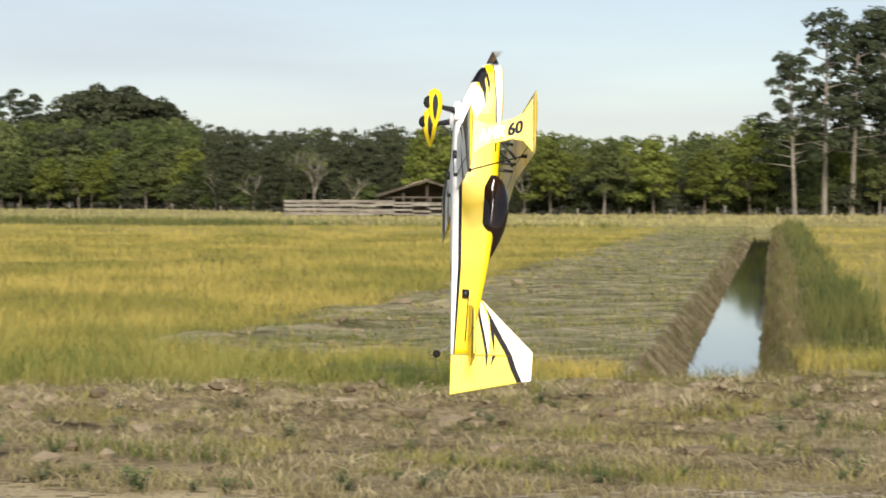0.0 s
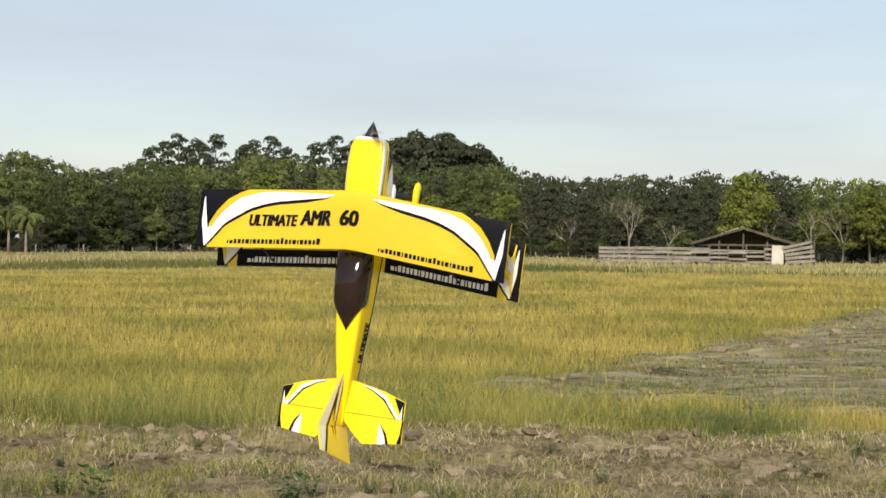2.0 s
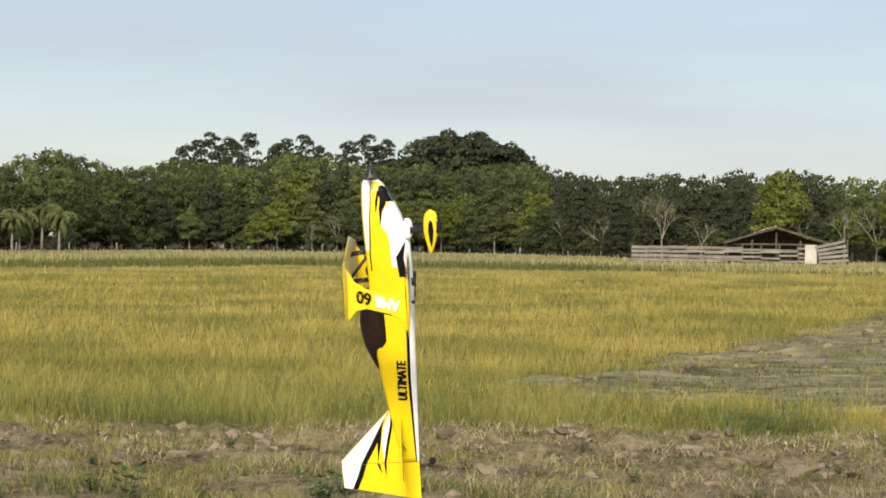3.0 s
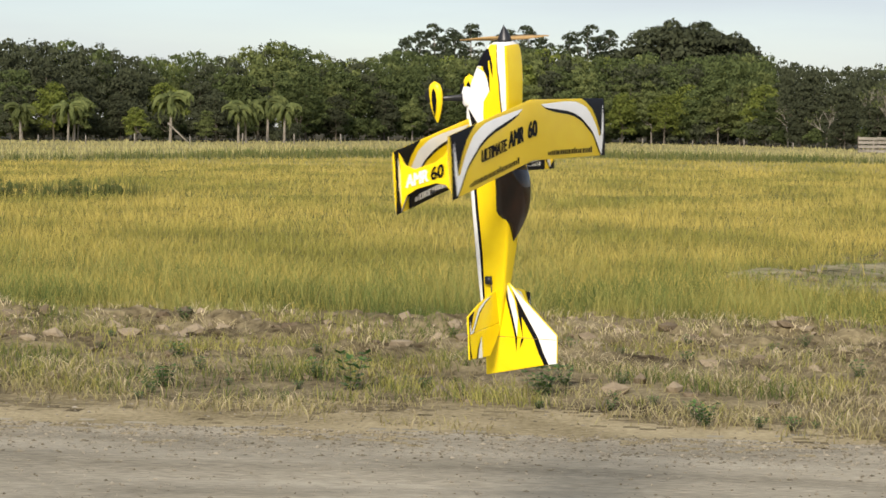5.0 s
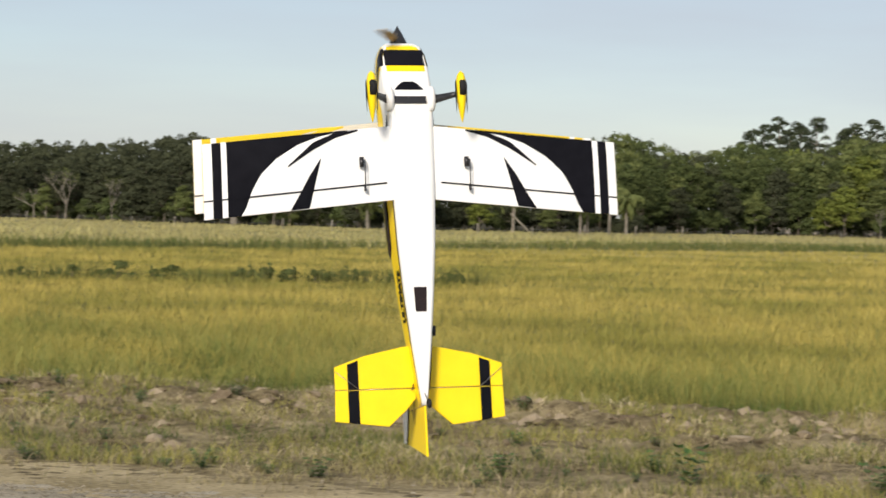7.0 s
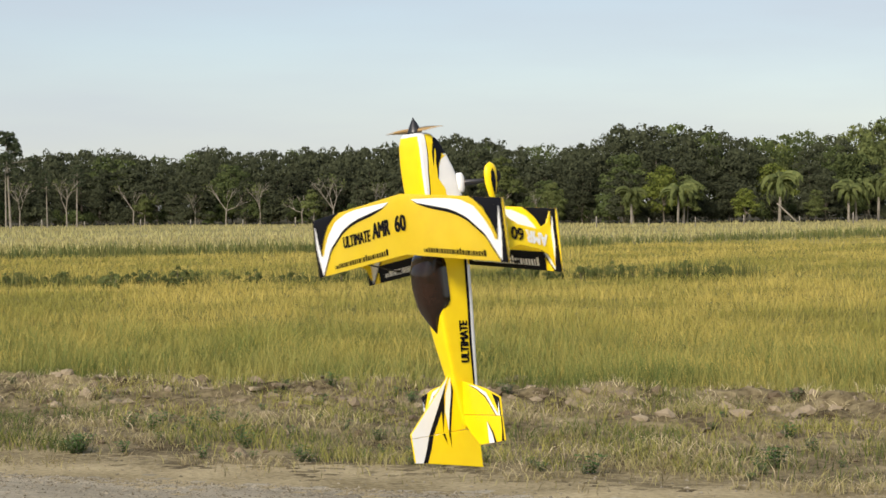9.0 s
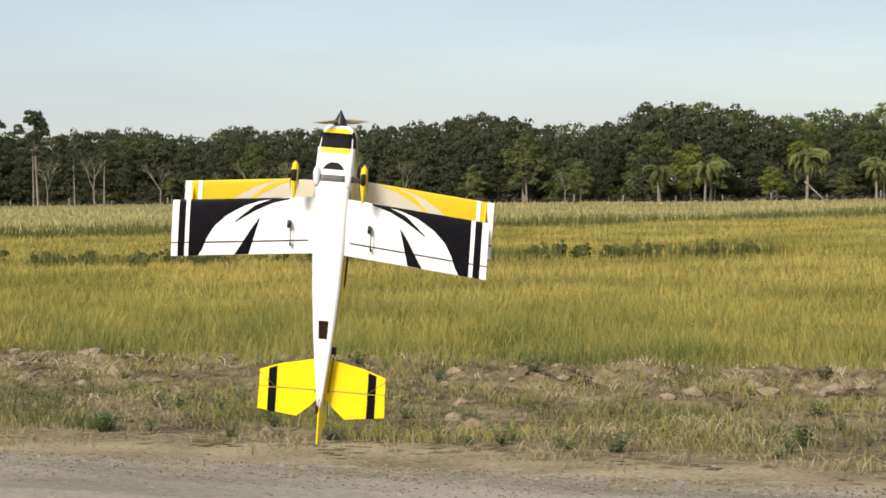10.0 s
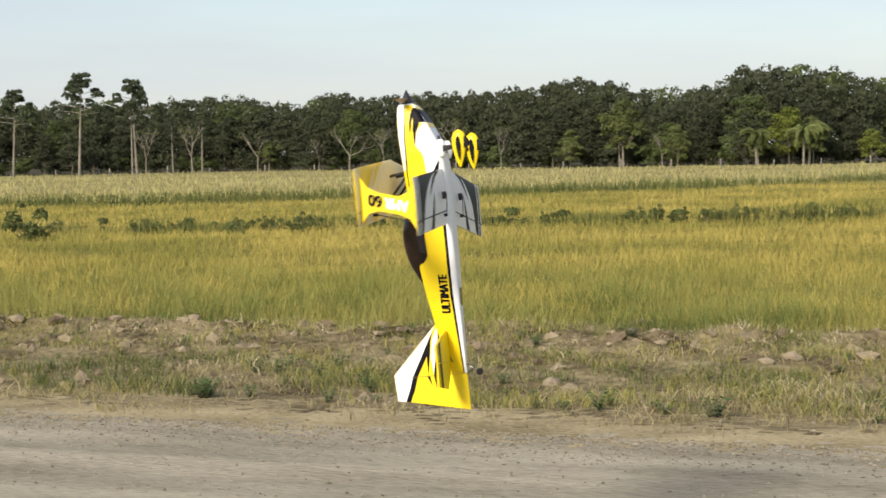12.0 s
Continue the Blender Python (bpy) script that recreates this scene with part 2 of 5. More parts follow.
def cut_edge(y):
    """West edge of the cut part of the field."""
    return np.interp(y, [20, 22, 25, 27, 42, 60, 126], [4.2, 2.6, 0.5, 1.0, 6.4, 12.3, 32.5]) + 0.45 * np.sin(1.1 * y) + 0.3 * np.sin(2.7 * y + 1) + 0.2 * np.sin(6.1 * y)


def wander(x, y, s, seed=0.0):
    """Smooth pseudo-random field in -1..1, for arrays."""
    a = np.sin(x * s * 1.3 + 3.1 * np.sin(y * s * 0.7 + seed) + seed * 2.1) + np.sin(y * s * 1.7 + 2.3 * np.sin(x * s * 0.9 + seed * 1.7)) + 0.6 * np.sin((x + y) * s * 2.9 + seed)
    return a / 2.6


def ground_height(x, y):
    z = np.zeros_like(x)
    band = np.clip((y - 15.5) / 1.5, 0, 1) * np.clip((20.9 - y) / 1.0, 0, 1)
    ridge = np.exp(-((y - 19.2 - 0.5 * wander(x, y * 0, 0.5, 2)) / 0.75) ** 2)
    z += band * (0.035 * wander(x, y, 2.2, 1) + 0.03 * wander(x, y, 5.1, 4)) + ridge * 0.07 * (1 + wander(x, y, 1.9, 3) + 0.7 * wander(x, y, 6.3, 8))
    z += 0.02 * np.clip((y - 13) / 2, 0, 1) * wander(x, y, 1.1, 5)
    z += 0.012 * np.clip((12.9 - y) / 1, 0, 1) * wander(x * 0.1, y, 3.0, 6)
    cut = (x > cut_edge(y)) & (y > 21)
    z += np.where(cut, 0.04 * wander(x, y, 2.5, 9) + 0.05 * np.exp(-((x - cut_edge(y) - 0.5) / 0.5) ** 2) * (1 + wander(x, y, 3, 2)), 0)
    d = np.abs(x - ditch_x(y))
    depth = np.clip((y - 20.9) / 1.2, 0, 1) * np.clip((128 - y) / 4, 0, 1)
    z -= depth * 0.62 * np.clip((0.82 - d) / 0.62, 0, 1)
    return z


xs = np.unique(np.concatenate([-np.geomspace(2600, 24, 26), np.arange(-22, 16, 0.1), np.arange(16, 42, 0.3), np.geomspace(43, 2600, 22)]))
ys = np.unique(np.concatenate([-np.geomspace(2600, 6, 14), np.arange(-5, 10, 1.5), np.arange(10.2, 22, 0.075), np.arange(22, 60, 0.3), np.arange(60, 132, 2.0), np.geomspace(134, 2600, 30)]))
gx, gy = np.meshgrid(xs, ys)
gz = ground_height(gx, gy)
gz += rng.normal(0, 0.016, gz.shape) * np.clip((gy - 14.5) / 3, 0, 1) * np.clip((21.5 - gy) / 0.8, 0, 1)
nx_, ny_ = len(xs), len(ys)
ids = np.arange(nx_ * ny_).reshape(ny_, nx_)
quads = np.stack([ids[:-1, :-1], ids[:-1, 1:], ids[1:, 1:], ids[1:, :-1]], -1).reshape(-1, 4)
cx, cy = (gx[:-1, :-1] + gx[1:, 1:]) / 2, (gy[:-1, :-1] + gy[1:, 1:]) / 2
kind_ = np.full(cx.shape, 3)
edge = 0.22 * wander(cx, cy, 2.7, 2) + 0.16 * wander(cx, cy, 11.0, 5) + 0.16 * rng.normal(0, 1, cx.shape)
kind_[cy < 20.6 + edge] = 2
kind_[cy < np.interp(cx, [-0.5, 2.0], [13.7, 12.5]) + 1.6 * edge] = 1
kind_[(cy < 12.55 + edge) & (cy > -2)] = 0
kind_[(cx > cut_edge(cy)) & (cy > 20.6 + edge)] = 4
kind_[(np.abs(cx - ditch_x(cy)) < 0.85) & (cy > 20.9)] = 2
kind_[cy > 100] = 5
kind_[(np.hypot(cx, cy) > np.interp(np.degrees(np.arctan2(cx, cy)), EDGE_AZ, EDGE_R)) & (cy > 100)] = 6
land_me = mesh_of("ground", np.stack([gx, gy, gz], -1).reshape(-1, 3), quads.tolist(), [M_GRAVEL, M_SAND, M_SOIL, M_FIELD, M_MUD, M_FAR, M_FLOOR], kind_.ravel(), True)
tagged(new("ground", land_me), "flat farmland with gravel road, dry verge and grass field", "ground", kind="structure")

# water in the ditch
wy = np.arange(21.4, 128, 2.0)
wv = [(ditch_x(y) + s, y, -0.36) for y in wy for s in (-0.7, 0.7)]
tagged(new("water", mesh_of("water", wv, [(2 * k, 2 * k + 1, 2 * k + 3, 2 * k + 2) for k in range(len(wy) - 1)], M_WATER)),
       "still pale water reflecting the sky in a narrow ditch", "water", kind="structure")

# a ridge far away; its blue-grey colour has the distance haze painted in
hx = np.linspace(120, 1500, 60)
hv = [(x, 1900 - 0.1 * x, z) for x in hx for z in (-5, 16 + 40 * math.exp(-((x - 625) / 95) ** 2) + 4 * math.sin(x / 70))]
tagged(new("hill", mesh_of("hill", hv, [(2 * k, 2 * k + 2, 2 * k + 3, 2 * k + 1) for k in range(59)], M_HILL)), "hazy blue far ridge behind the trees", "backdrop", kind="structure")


def wood_edge(az):
    """Distance of the wood's edge at a bearing."""
    return float(np.interp(az, EDGE_AZ, EDGE_R))


# ---- grass, as joined blades ----
def blades(name, x, y, z, h, w, lean, mat, label, bend=0.35):
    """One mesh of tapered blades standing at x, y, z, each a bent strip of three triangles."""
    n = len(x)
    a = rng.uniform(0, math.tau, n)
    b = rng.uniform(0, math.tau, n)
    ux, uy = np.cos(a) * w / 2, np.sin(a) * w / 2
    dx, dy = np.cos(b) * h * lean * rng.uniform(0.2, 1, n), np.sin(b) * h * lean * rng.uniform(0.2, 1, n)
    v = np.empty((n, 5, 3))
    v[:, 0] = np.stack([x - ux, y - uy, z - 0.02], -1)
    v[:, 1] = np.stack([x + ux, y + uy, z - 0.02], -1)
    v[:, 2] = np.stack([x - ux * 0.8 + dx * bend, y - uy * 0.8 + dy * bend, z + h * 0.6], -1)
    v[:, 3] = np.stack([x + ux * 0.8 + dx * bend, y + uy * 0.8 + dy * bend, z + h * 0.6], -1)
    v[:, 4] = np.stack([x + dx, y + dy, z + h], -1)
    base = (np.arange(n) * 5)[:, None]
    tris = np.concatenate([base + [0, 1, 3], base + [0, 3, 2], base + [2, 3, 4]], 1).reshape(-1)
    me = bpy.data.meshes.new(name)
    me.vertices.add(n * 5)
    me.vertices.foreach_set("co", v.reshape(-1))
    me.loops.add(n * 9)
    me.loops.foreach_set("vertex_index", tris.astype(np.int32))
    me.polygons.add(n * 3)
    me.polygons.foreach_set("loop_start", (np.arange(n * 3) * 3).astype(np.int32))
    me.materials.append(mat)
    me.update(calc_edges=True)
    return tagged(new(name, me), label, "grass", kind="stuff")


def scatter(n, az0, az1, r0, r1):
    """Places over a wedge of the land, evenly as seen from the road."""
    az, r = np.radians(rng.uniform(az0, az1, n)), np.exp(rng.uniform(np.log(r0), np.log(r1), n))
    return r * np.sin(az), r * np.cos(az), r


def off_ditch(x, y):
    return np.abs(x - ditch_x(y)) > 0.9


def dark_band(x, y):
    """The strip of lush weeds across the far side of the field."""
    az, r = np.degrees(np.arctan2(x, y)), np.hypot(x, y)
    near = band_start(az) + 4 * wander(x, y, 0.13, 1)
    return (r > near) & (r < near + np.interp(az, [-40, -30, -20, -15, -8, -4, 0, 3, 6, 12], [5, 6, 8, 14, 30, 26, 28, 20, 6, 4]))


def band_start(az):
    return np.interp(az, [-40, -30, -17, -10, -4, 0, 5, 22], [86, 88, 100, 117, 134, 124, 122, 122])


def lane_y(x):
    return 57.8 + 0.42 * x + 0.4 * np.sin(x * 0.31)


# ripening field
x, y, r = scatter(480000, -40, 21, 20.3, 140)
keep = (y > 20.45 + 0.35 * wander(x, y, 1.3, 2) + 0.25 * wander(x, y, 4.0, 7)) & off_ditch(x, y) & (r < band_start(np.degrees(np.arctan2(x, y))) + 6)
keep &= ~((x > cut_edge(y) + 0.5 * wander(x, y, 1.1, 3)) & (x < ditch_x(y) + 2.1) & (rng.uniform(0, 1, len(x)) > 0.02))
keep &= ~dark_band(x, y)
keep &= (rng.uniform(0, 1, len(x)) < 0.25 + (y - 20.3) / 7) | (x > 0)
keep &= (wander(x, y, 3.1, 5) + 0.7 * wander(x, y, 7.3, 2) > -0.55) | (r > 45) | (rng.uniform(0, 1, len(x)) < 0.3)
lane = np.abs(y - lane_y(x)) < 1.1
keep &= ~(lane & (x < 4) & (rng.uniform(0, 1, len(x)) > 0.3))
x, y, r = x[keep], y[keep], r[keep]
h = (0.19 + 0.05 * wander(x, y, 0.5, 3) + 0.07 * wander(x, y, 1.9, 6) + 0.05 * wander(x, y, 6.1, 4)) * rng.uniform(0.3, 1.2, len(x)) * np.clip(0.62 + (y - 20.3) * 0.16, 0.5, 1.0)
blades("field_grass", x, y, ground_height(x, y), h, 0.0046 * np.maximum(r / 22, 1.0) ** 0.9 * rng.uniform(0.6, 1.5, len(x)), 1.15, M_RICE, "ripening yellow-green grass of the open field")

# greener, taller growth along the field's edge
x, y, r = scatter(130000, -40, 14, 18.6, 34)
keep = ((y > 20.3 + 0.6 * wander(x, y, 0.9, 2)) | ((y > 18.6) & (wander(x, y, 2.1, 3) + 0.5 * wander(x, y, 6.1, 2) > 0.36 + 0.1 * (20.3 - y)))) & (y < 27.5 + 5 * wander(x, y, 0.33, 5) + 2 * wander(x, y, 1.1, 2)) & (x < cut_edge(y)) & (rng.uniform(0, 1, len(x)) < 1.0 - 0.075 * (y - 20.3))
x, y, r = x[keep], y[keep], r[keep]
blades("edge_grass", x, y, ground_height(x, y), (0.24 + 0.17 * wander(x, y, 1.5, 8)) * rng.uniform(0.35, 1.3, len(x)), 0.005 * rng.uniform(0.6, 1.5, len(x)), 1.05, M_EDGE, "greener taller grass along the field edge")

# lush strip on the far side, its weeds along the lane and behind the ditch
x, y, r = scatter(70000, -40, 13, 82, 170)
keep = dark_band(x, y)
x, y, r = x[keep], y[keep], r[keep]
x2, y2, r2 = scatter(60000, 9, 21, 24, 135)
keep = (x2 > ditch_x(y2) + 1.2 + 0.2 * wander(x2, y2, 0.8)) & (x2 < ditch_x(y2) + 2.2 + 0.4 * wander(x2, y2, 0.6, 3)) & (y2 > 23.5)
x, y, r = np.concatenate([x, x2[keep]]), np.concatenate([y, y2[keep]]), np.concatenate([r, r2[keep]])
x2 = rng.uniform(-38, -13.5, 5000)
y2 = lane_y(x2) + rng.normal(0, 0.8, 5000)
keep = wander(x2, y2, 0.8, 4) + 0.5 * wander(x2, y2, 3.1, 2) > 0.0
x, y, r = np.concatenate([x, x2[keep]]), np.concatenate([y, y2[keep]]), np.concatenate([r, np.hypot(x2, y2)[keep]])
h = np.where(r > 80, 0.42, np.where(x < 4, 0.36, 0.30 * (0.6 + 1.1 * np.maximum(0, wander(x, y, 1.3, 7)) + 0.7 * np.maximum(0, wander(x, y, 3.3, 4))))) * rng.uniform(0.5, 1.25, len(x)) * (1 + 0.35 * wander(x, y, 0.4, 2) + 0.4 * wander(x, y, 1.5, 5))
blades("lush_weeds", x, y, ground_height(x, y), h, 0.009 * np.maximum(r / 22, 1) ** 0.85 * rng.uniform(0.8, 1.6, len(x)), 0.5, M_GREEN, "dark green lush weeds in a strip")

# pale dry pasture before the trees
x, y, r = scatter(70000, -40, 22, 86, 285)
az = np.degrees(np.arctan2(x, y))
keep = (~dark_band(x, y)) & (r > band_start(az) + 5) & (r < np.array([wood_edge(q) for q in az]) - 2)
x, y, r = x[keep], y[keep], r[keep]
blades("dry_pasture", x, y, 0 * x, 0.24 * rng.uniform(0.3, 1.4, len(x)) * (1 + 0.5 * wander(x, y, 0.12, 4)), 0.05 * rng.uniform(0.7, 1.5, len(x)), 0.7, M_PASTURE, "pale dry pasture grass before the woods")

# straw, cut grass and stubble on the verge
x, y, r = scatter(190000, -42, 20, 12.7, 29)
keep = (y > np.interp(x, [-0.5, 2.0], [13.4, 12.5]) + 0.5 * wander(x, y, 2, 1) - 0.5 * rng.uniform(0, 1, len(x)) ** 3) & (y < 20.9) & (rng.uniform(0, 1, len(x)) < np.where(x > -3, 0.14, 0.10) + 0.7 * (wander(x, y, 1.9, 4) + 0.7 * wander(x, y, 5.4, 2) > np.where(x > -3, 0.05, 0.22)))
x, y, r = x[keep], y[keep], r[keep]
blades("verge_straw", x, y, ground_height(x, y), 0.055 * rng.uniform(0.2, 1.6, len(x)) * (1 + 0.6 * wander(x, y, 0.9, 5)), 0.0062 * rng.uniform(0.6, 1.6, len(x)), 2.2, M_STRAW, "dry straw and short grass on the verge")
x, y, r = scatter(130000, -42, 20, 13.0, 27)
keep = (y > np.interp(x, [-0.5, 2.0], [13.9, 12.9])) & (y < 20.6) & (wander(x, y, 1.7, 8) + 0.6 * wander(x, y, 5.3, 3) > np.where(x > -1, 0.50, 0.12) + 0.35 * rng.uniform(-1, 1, len(x)))
x, y, r = x[keep], y[keep], r[keep]
blades("verge_grass", x, y, ground_height(x, y), 0.085 * rng.uniform(0.3, 1.8, len(x)), 0.0055 * rng.uniform(0.7, 1.5, len(x)), 1.3, M_EDGE, "short green grass tufts on the verge")

# stubble and lying swaths of the cut part, and reeds along the ditch
x, y, r = scatter(120000, 0, 20, 21, 130)
swath = 0.45 * np.sin(y * 3.4 + 0.5 * x + 3.0 * wander(x, y, 0.4, 3)) + 1.1 * wander(x * 0.4, y, 1.5, 7) + 0.6 * wander(x, y, 4.1, 1)
keep = (x > cut_edge(y) + 0.1) & off_ditch(x, y) & (x < ditch_x(y) - 0.7) & (rng.uniform(0, 1, len(x)) < np.where(swath > 0.35, 0.9, 0.16))
x, y, r = x[keep], y[keep], r[keep]
blades("cut_stubble", x, y, ground_height(x, y), 0.055 * rng.uniform(0.4, 1.5, len(x)), 0.007 * np.maximum(r / 22, 1) * rng.uniform(0.7, 1.5, len(x)), 2.4, M_STUBBLE, "short stubble and lying swaths of the mown field")
x, y, r = scatter(50000, 2, 20, 23, 120)
keep = (x > cut_edge(y) + 0.3) & off_ditch(x, y) & (x < ditch_x(y) - 0.6) & (wander(x * 0.5, y, 0.8, 2) + 0.7 * wander(x, y, 3.0, 6) > 0.2)
x, y, r = x[keep], y[keep], r[keep]
blades("regrowth", x, y, ground_height(x, y), 0.075 * rng.uniform(0.4, 1.6, len(x)), 0.006 * np.maximum(r / 22, 1) * rng.uniform(0.7, 1.5, len(x)), 1.2, M_EDGE, "thin green regrowth in the mown field")
x, y, r = scatter(26000, 2, 20, 20.6, 26)
keep = (x > cut_edge(y) - 1) & off_ditch(x, y) & (y > 20.5) & (wander(x, y, 1.0, 4) + 0.6 * wander(x, y, 3.3, 2) > 0.15 + 0.35 * (y - 21.5))
x, y, r = x[keep], y[keep], r[keep]
blades("front_tufts", x, y, ground_height(x, y), 0.21 * rng.uniform(0.35, 1.3, len(x)), 0.006 * rng.uniform(0.6, 1.5, len(x)), 1.0, M_RICE, "yellowing tufts left standing before the mown field")
x, y, r = scatter(60000, 10, 21, 19.8, 130)
keep = (x > ditch_x(y) + 0.5) & (x < ditch_x(y) + 1.25 + 0.3 * wander(x, y, 1, 2)) | ((np.abs(x - ditch_x(y)) < 1.4) & (y < 21.6) & (y > 20.4) & (rng.uniform(0, 1, len(x)) < 0.5)) | ((x < ditch_x(y) - 0.45) & (x > ditch_x(y) - 0.85) & (wander(x, y, 2, 1) > 0))
x, y, r = x[keep], y[keep], r[keep]
blades("ditch_reeds", x, y, ground_height(x, y), np.where(y < 21.6, 0.12, np.where(x > ditch_x(y), 0.20, 0.10)) * rng.uniform(0.3, 1.3, len(x)) * (1 + 0.9 * wander(x, y, 1.4, 6)), 0.007 * np.maximum(r / 22, 1) * rng.uniform(0.7, 1.5, len(x)), 0.6, M_REED, "brown dry reeds along the ditch bank")


def lumps(name, x, y, s, mat, label, category, flat=0.7, fine=True):
    """Joined rough stones or clods."""
    bm = bmesh.new()
    if fine:
        bmesh.ops.create_icosphere(bm, subdivisions=1, radius=1)
    else:
        tips = [bm.verts.new(p) for p in ((1, 0, 0), (0, 1, 0), (-1, 0, 0), (0, -1, 0), (0, 0, 1), (0, 0, -1))]
        for k in range(4):
            bm.faces.new((tips[k], tips[(k + 1) % 4], tips[4]))
            bm.faces.new((tips[(k + 1) % 4], tips[k], tips[5]))
        bm.verts.index_update()
    unit = np.array([v.co[:] for v in bm.verts])
    tri = np.array([[v.index for v in f.verts] for f in bm.faces])
    bm.free()
    n = len(x)
    v = unit[None] * (1 + 0.5 * rng.uniform(-1, 1, (n, len(unit), 1))) * s[:, None, None] * np.stack([rng.uniform(0.8, 1.5, n), rng.uniform(0.7, 1.2, n), np.full(n, flat)], -1)[:, None]
    v += np.stack([x, y, ground_height(x, y) + s * 0.25], -1)[:, None]
    f = (tri[None] + (np.arange(n) * len(unit))[:, None, None]).reshape(-1, 3)
    return tagged(new(name, mesh_of(name, v.reshape(-1, 3), f.tolist(), mat, smooth=False)), label, category, kind="stuff")


n = 3000
x = rng.uniform(-19, 9, n)
y = 18.7 + 0.5 * wander(x, x * 0, 0.5, 2) + rng.normal(0, 0.95, n)
x, y = np.concatenate([x, rng.uniform(-17, 8, 1400)]), np.concatenate([y, rng.uniform(14, 20, 1400)])
yy = rng.uniform(23.5, 60, 900)
x, y = np.concatenate([x, cut_edge(yy) + 0.5 + np.abs(rng.normal(0, 0.9, 900))]), np.concatenate([y, yy])
lumps("earth_clods", x, y, 0.010 + 0.070 * rng.uniform(0, 1, len(x)) ** 9, M_CLOD, "dry crumbled earth clods along the field edge", "clod")
n = 26000
x = rng.uniform(-16, 5, n)
y = np.where(rng.uniform(0, 1, n) < 0.75, 12.7 - np.abs(rng.normal(0, 0.55, n)), rng.uniform(9.8, 13.9, n))
lumps("pebbles", x, y, 0.0035 + 0.009 * rng.uniform(0, 1, n) ** 3, M_PEBBLE, "loose grey pebbles along the gravel road", "gravel", 0.7, False)

# ---- trees ----
def leaf_cloud(lobes, count, size, flat=0.0):
    """Irregular leaf clumps over the skins of some lobes (x, y, z, rx, ry, rz)."""
    lobes = np.array(lobes)
    area = (lobes[:, 3] * lobes[:, 4] + lobes[:, 3] * lobes[:, 5])
    pick = rng.choice(len(lobes), count, p=area / area.sum())
    d = rng.normal(0, 1, (count, 3))
    d /= np.linalg.norm(d, axis=1)[:, None]
    d[:, 2] = np.where(d[:, 2] < -0.3, -d[:, 2] * 0.6, d[:, 2])
    q = lobes[pick]
    c = q[:, :3] + d * q[:, 3:] * rng.uniform(0.72, 1.08, (count, 1))
    nrm = d + rng.normal(0, 0.45, (count, 3))
    nrm[:, 2] += flat
    nrm /= np.linalg.norm(nrm, axis=1)[:, None]
    a = np.cross(nrm, rng.normal(0, 1, (count, 3)))
    a /= np.linalg.norm(a, axis=1)[:, None]
    b = np.cross(nrm, a)
    s = size * rng.uniform(0.5, 1.3, (count, 1))
    k = np.stack([c + a * s, c - a * s * 0.5 + b * s * rng.uniform(0.4, 0.9, (count, 1)) + nrm * s * 0.2, c - a * s * 0.6 - b * s * rng.uniform(0.4, 0.9, (count, 1))], 1)
    return k


def leaf_mesh(name, k, mat):
    n = len(k)
    f = (np.arange(n) * k.shape[1])[:, None] + np.arange(k.shape[1])
    return mesh_of(name, k.reshape(-1, 3), f.tolist(), mat)


def limb_mesh(name, limbs, mat):
    bm = bmesh.new()
    for a, b, r1, r2 in limbs:
        rod(bm, a, b, r1, r2, 6)
    me = bpy.data.meshes.new(name)
    bm.to_mesh(me)
    bm.free()
    me.materials.append(mat)
    return me


def tree(height, width, mat, bark, label, trunk=0.3, lobes=24, leaves=3600, size=0.26, low=0.28):
    """A broadleaved tree: tapered trunk, limbs and an uneven crown of many small lobes."""
    t = new("tree")
    tagged(t, label, "tree", "trees of the woods")
    top = height * trunk
    limbs, balls = [((0, 0, -0.2), (rng.uniform(-0.2, 0.2), rng.uniform(-0.2, 0.2), top), 0.018 * height, 0.013 * height)], []
    base = Vector(limbs[0][1])
    for k in range(lobes):
        a = k * 2.4 + rng.uniform(-0.6, 0.6)
        u = (k + 0.5) / lobes
        zc = height * (low + (0.97 - low) * u ** 0.9)
        spread = width / 2 * math.sin(math.pi * min(1, 0.30 + 0.66 * u)) ** 0.8 * rng.uniform(0.35, 1.0)
        r = width * rng.uniform(0.13, 0.23) * (1.1 - 0.3 * u)
        p = Vector((math.cos(a) * spread, math.sin(a) * spread, min(zc + rng.uniform(-0.05, 0.05) * height, height - r * 0.6)))
        balls.append((*p, r, r, r * rng.uniform(0.55, 0.85)))
        if k % 3 == 0:
            mid = base.lerp(p, 0.5) + Vector((0, 0, -0.05 * height))
            limbs += [(base, mid, 0.010 * height, 0.006 * height), (mid, p, 0.006 * height, 0.002 * height)]
    balls.append((0, 0, height * (low + 0.93) / 2, width * 0.33, width * 0.33, height * (0.93 - low) * 0.42))
    balls.append((0, 0, height * (low + 0.30), width * 0.38, width * 0.38, height * 0.16))
    piece("trunk", limb_mesh("trunk", limbs, bark), t)
    piece("crown", leaf_mesh("crown", leaf_cloud(balls, leaves, size), mat), t)
    return t


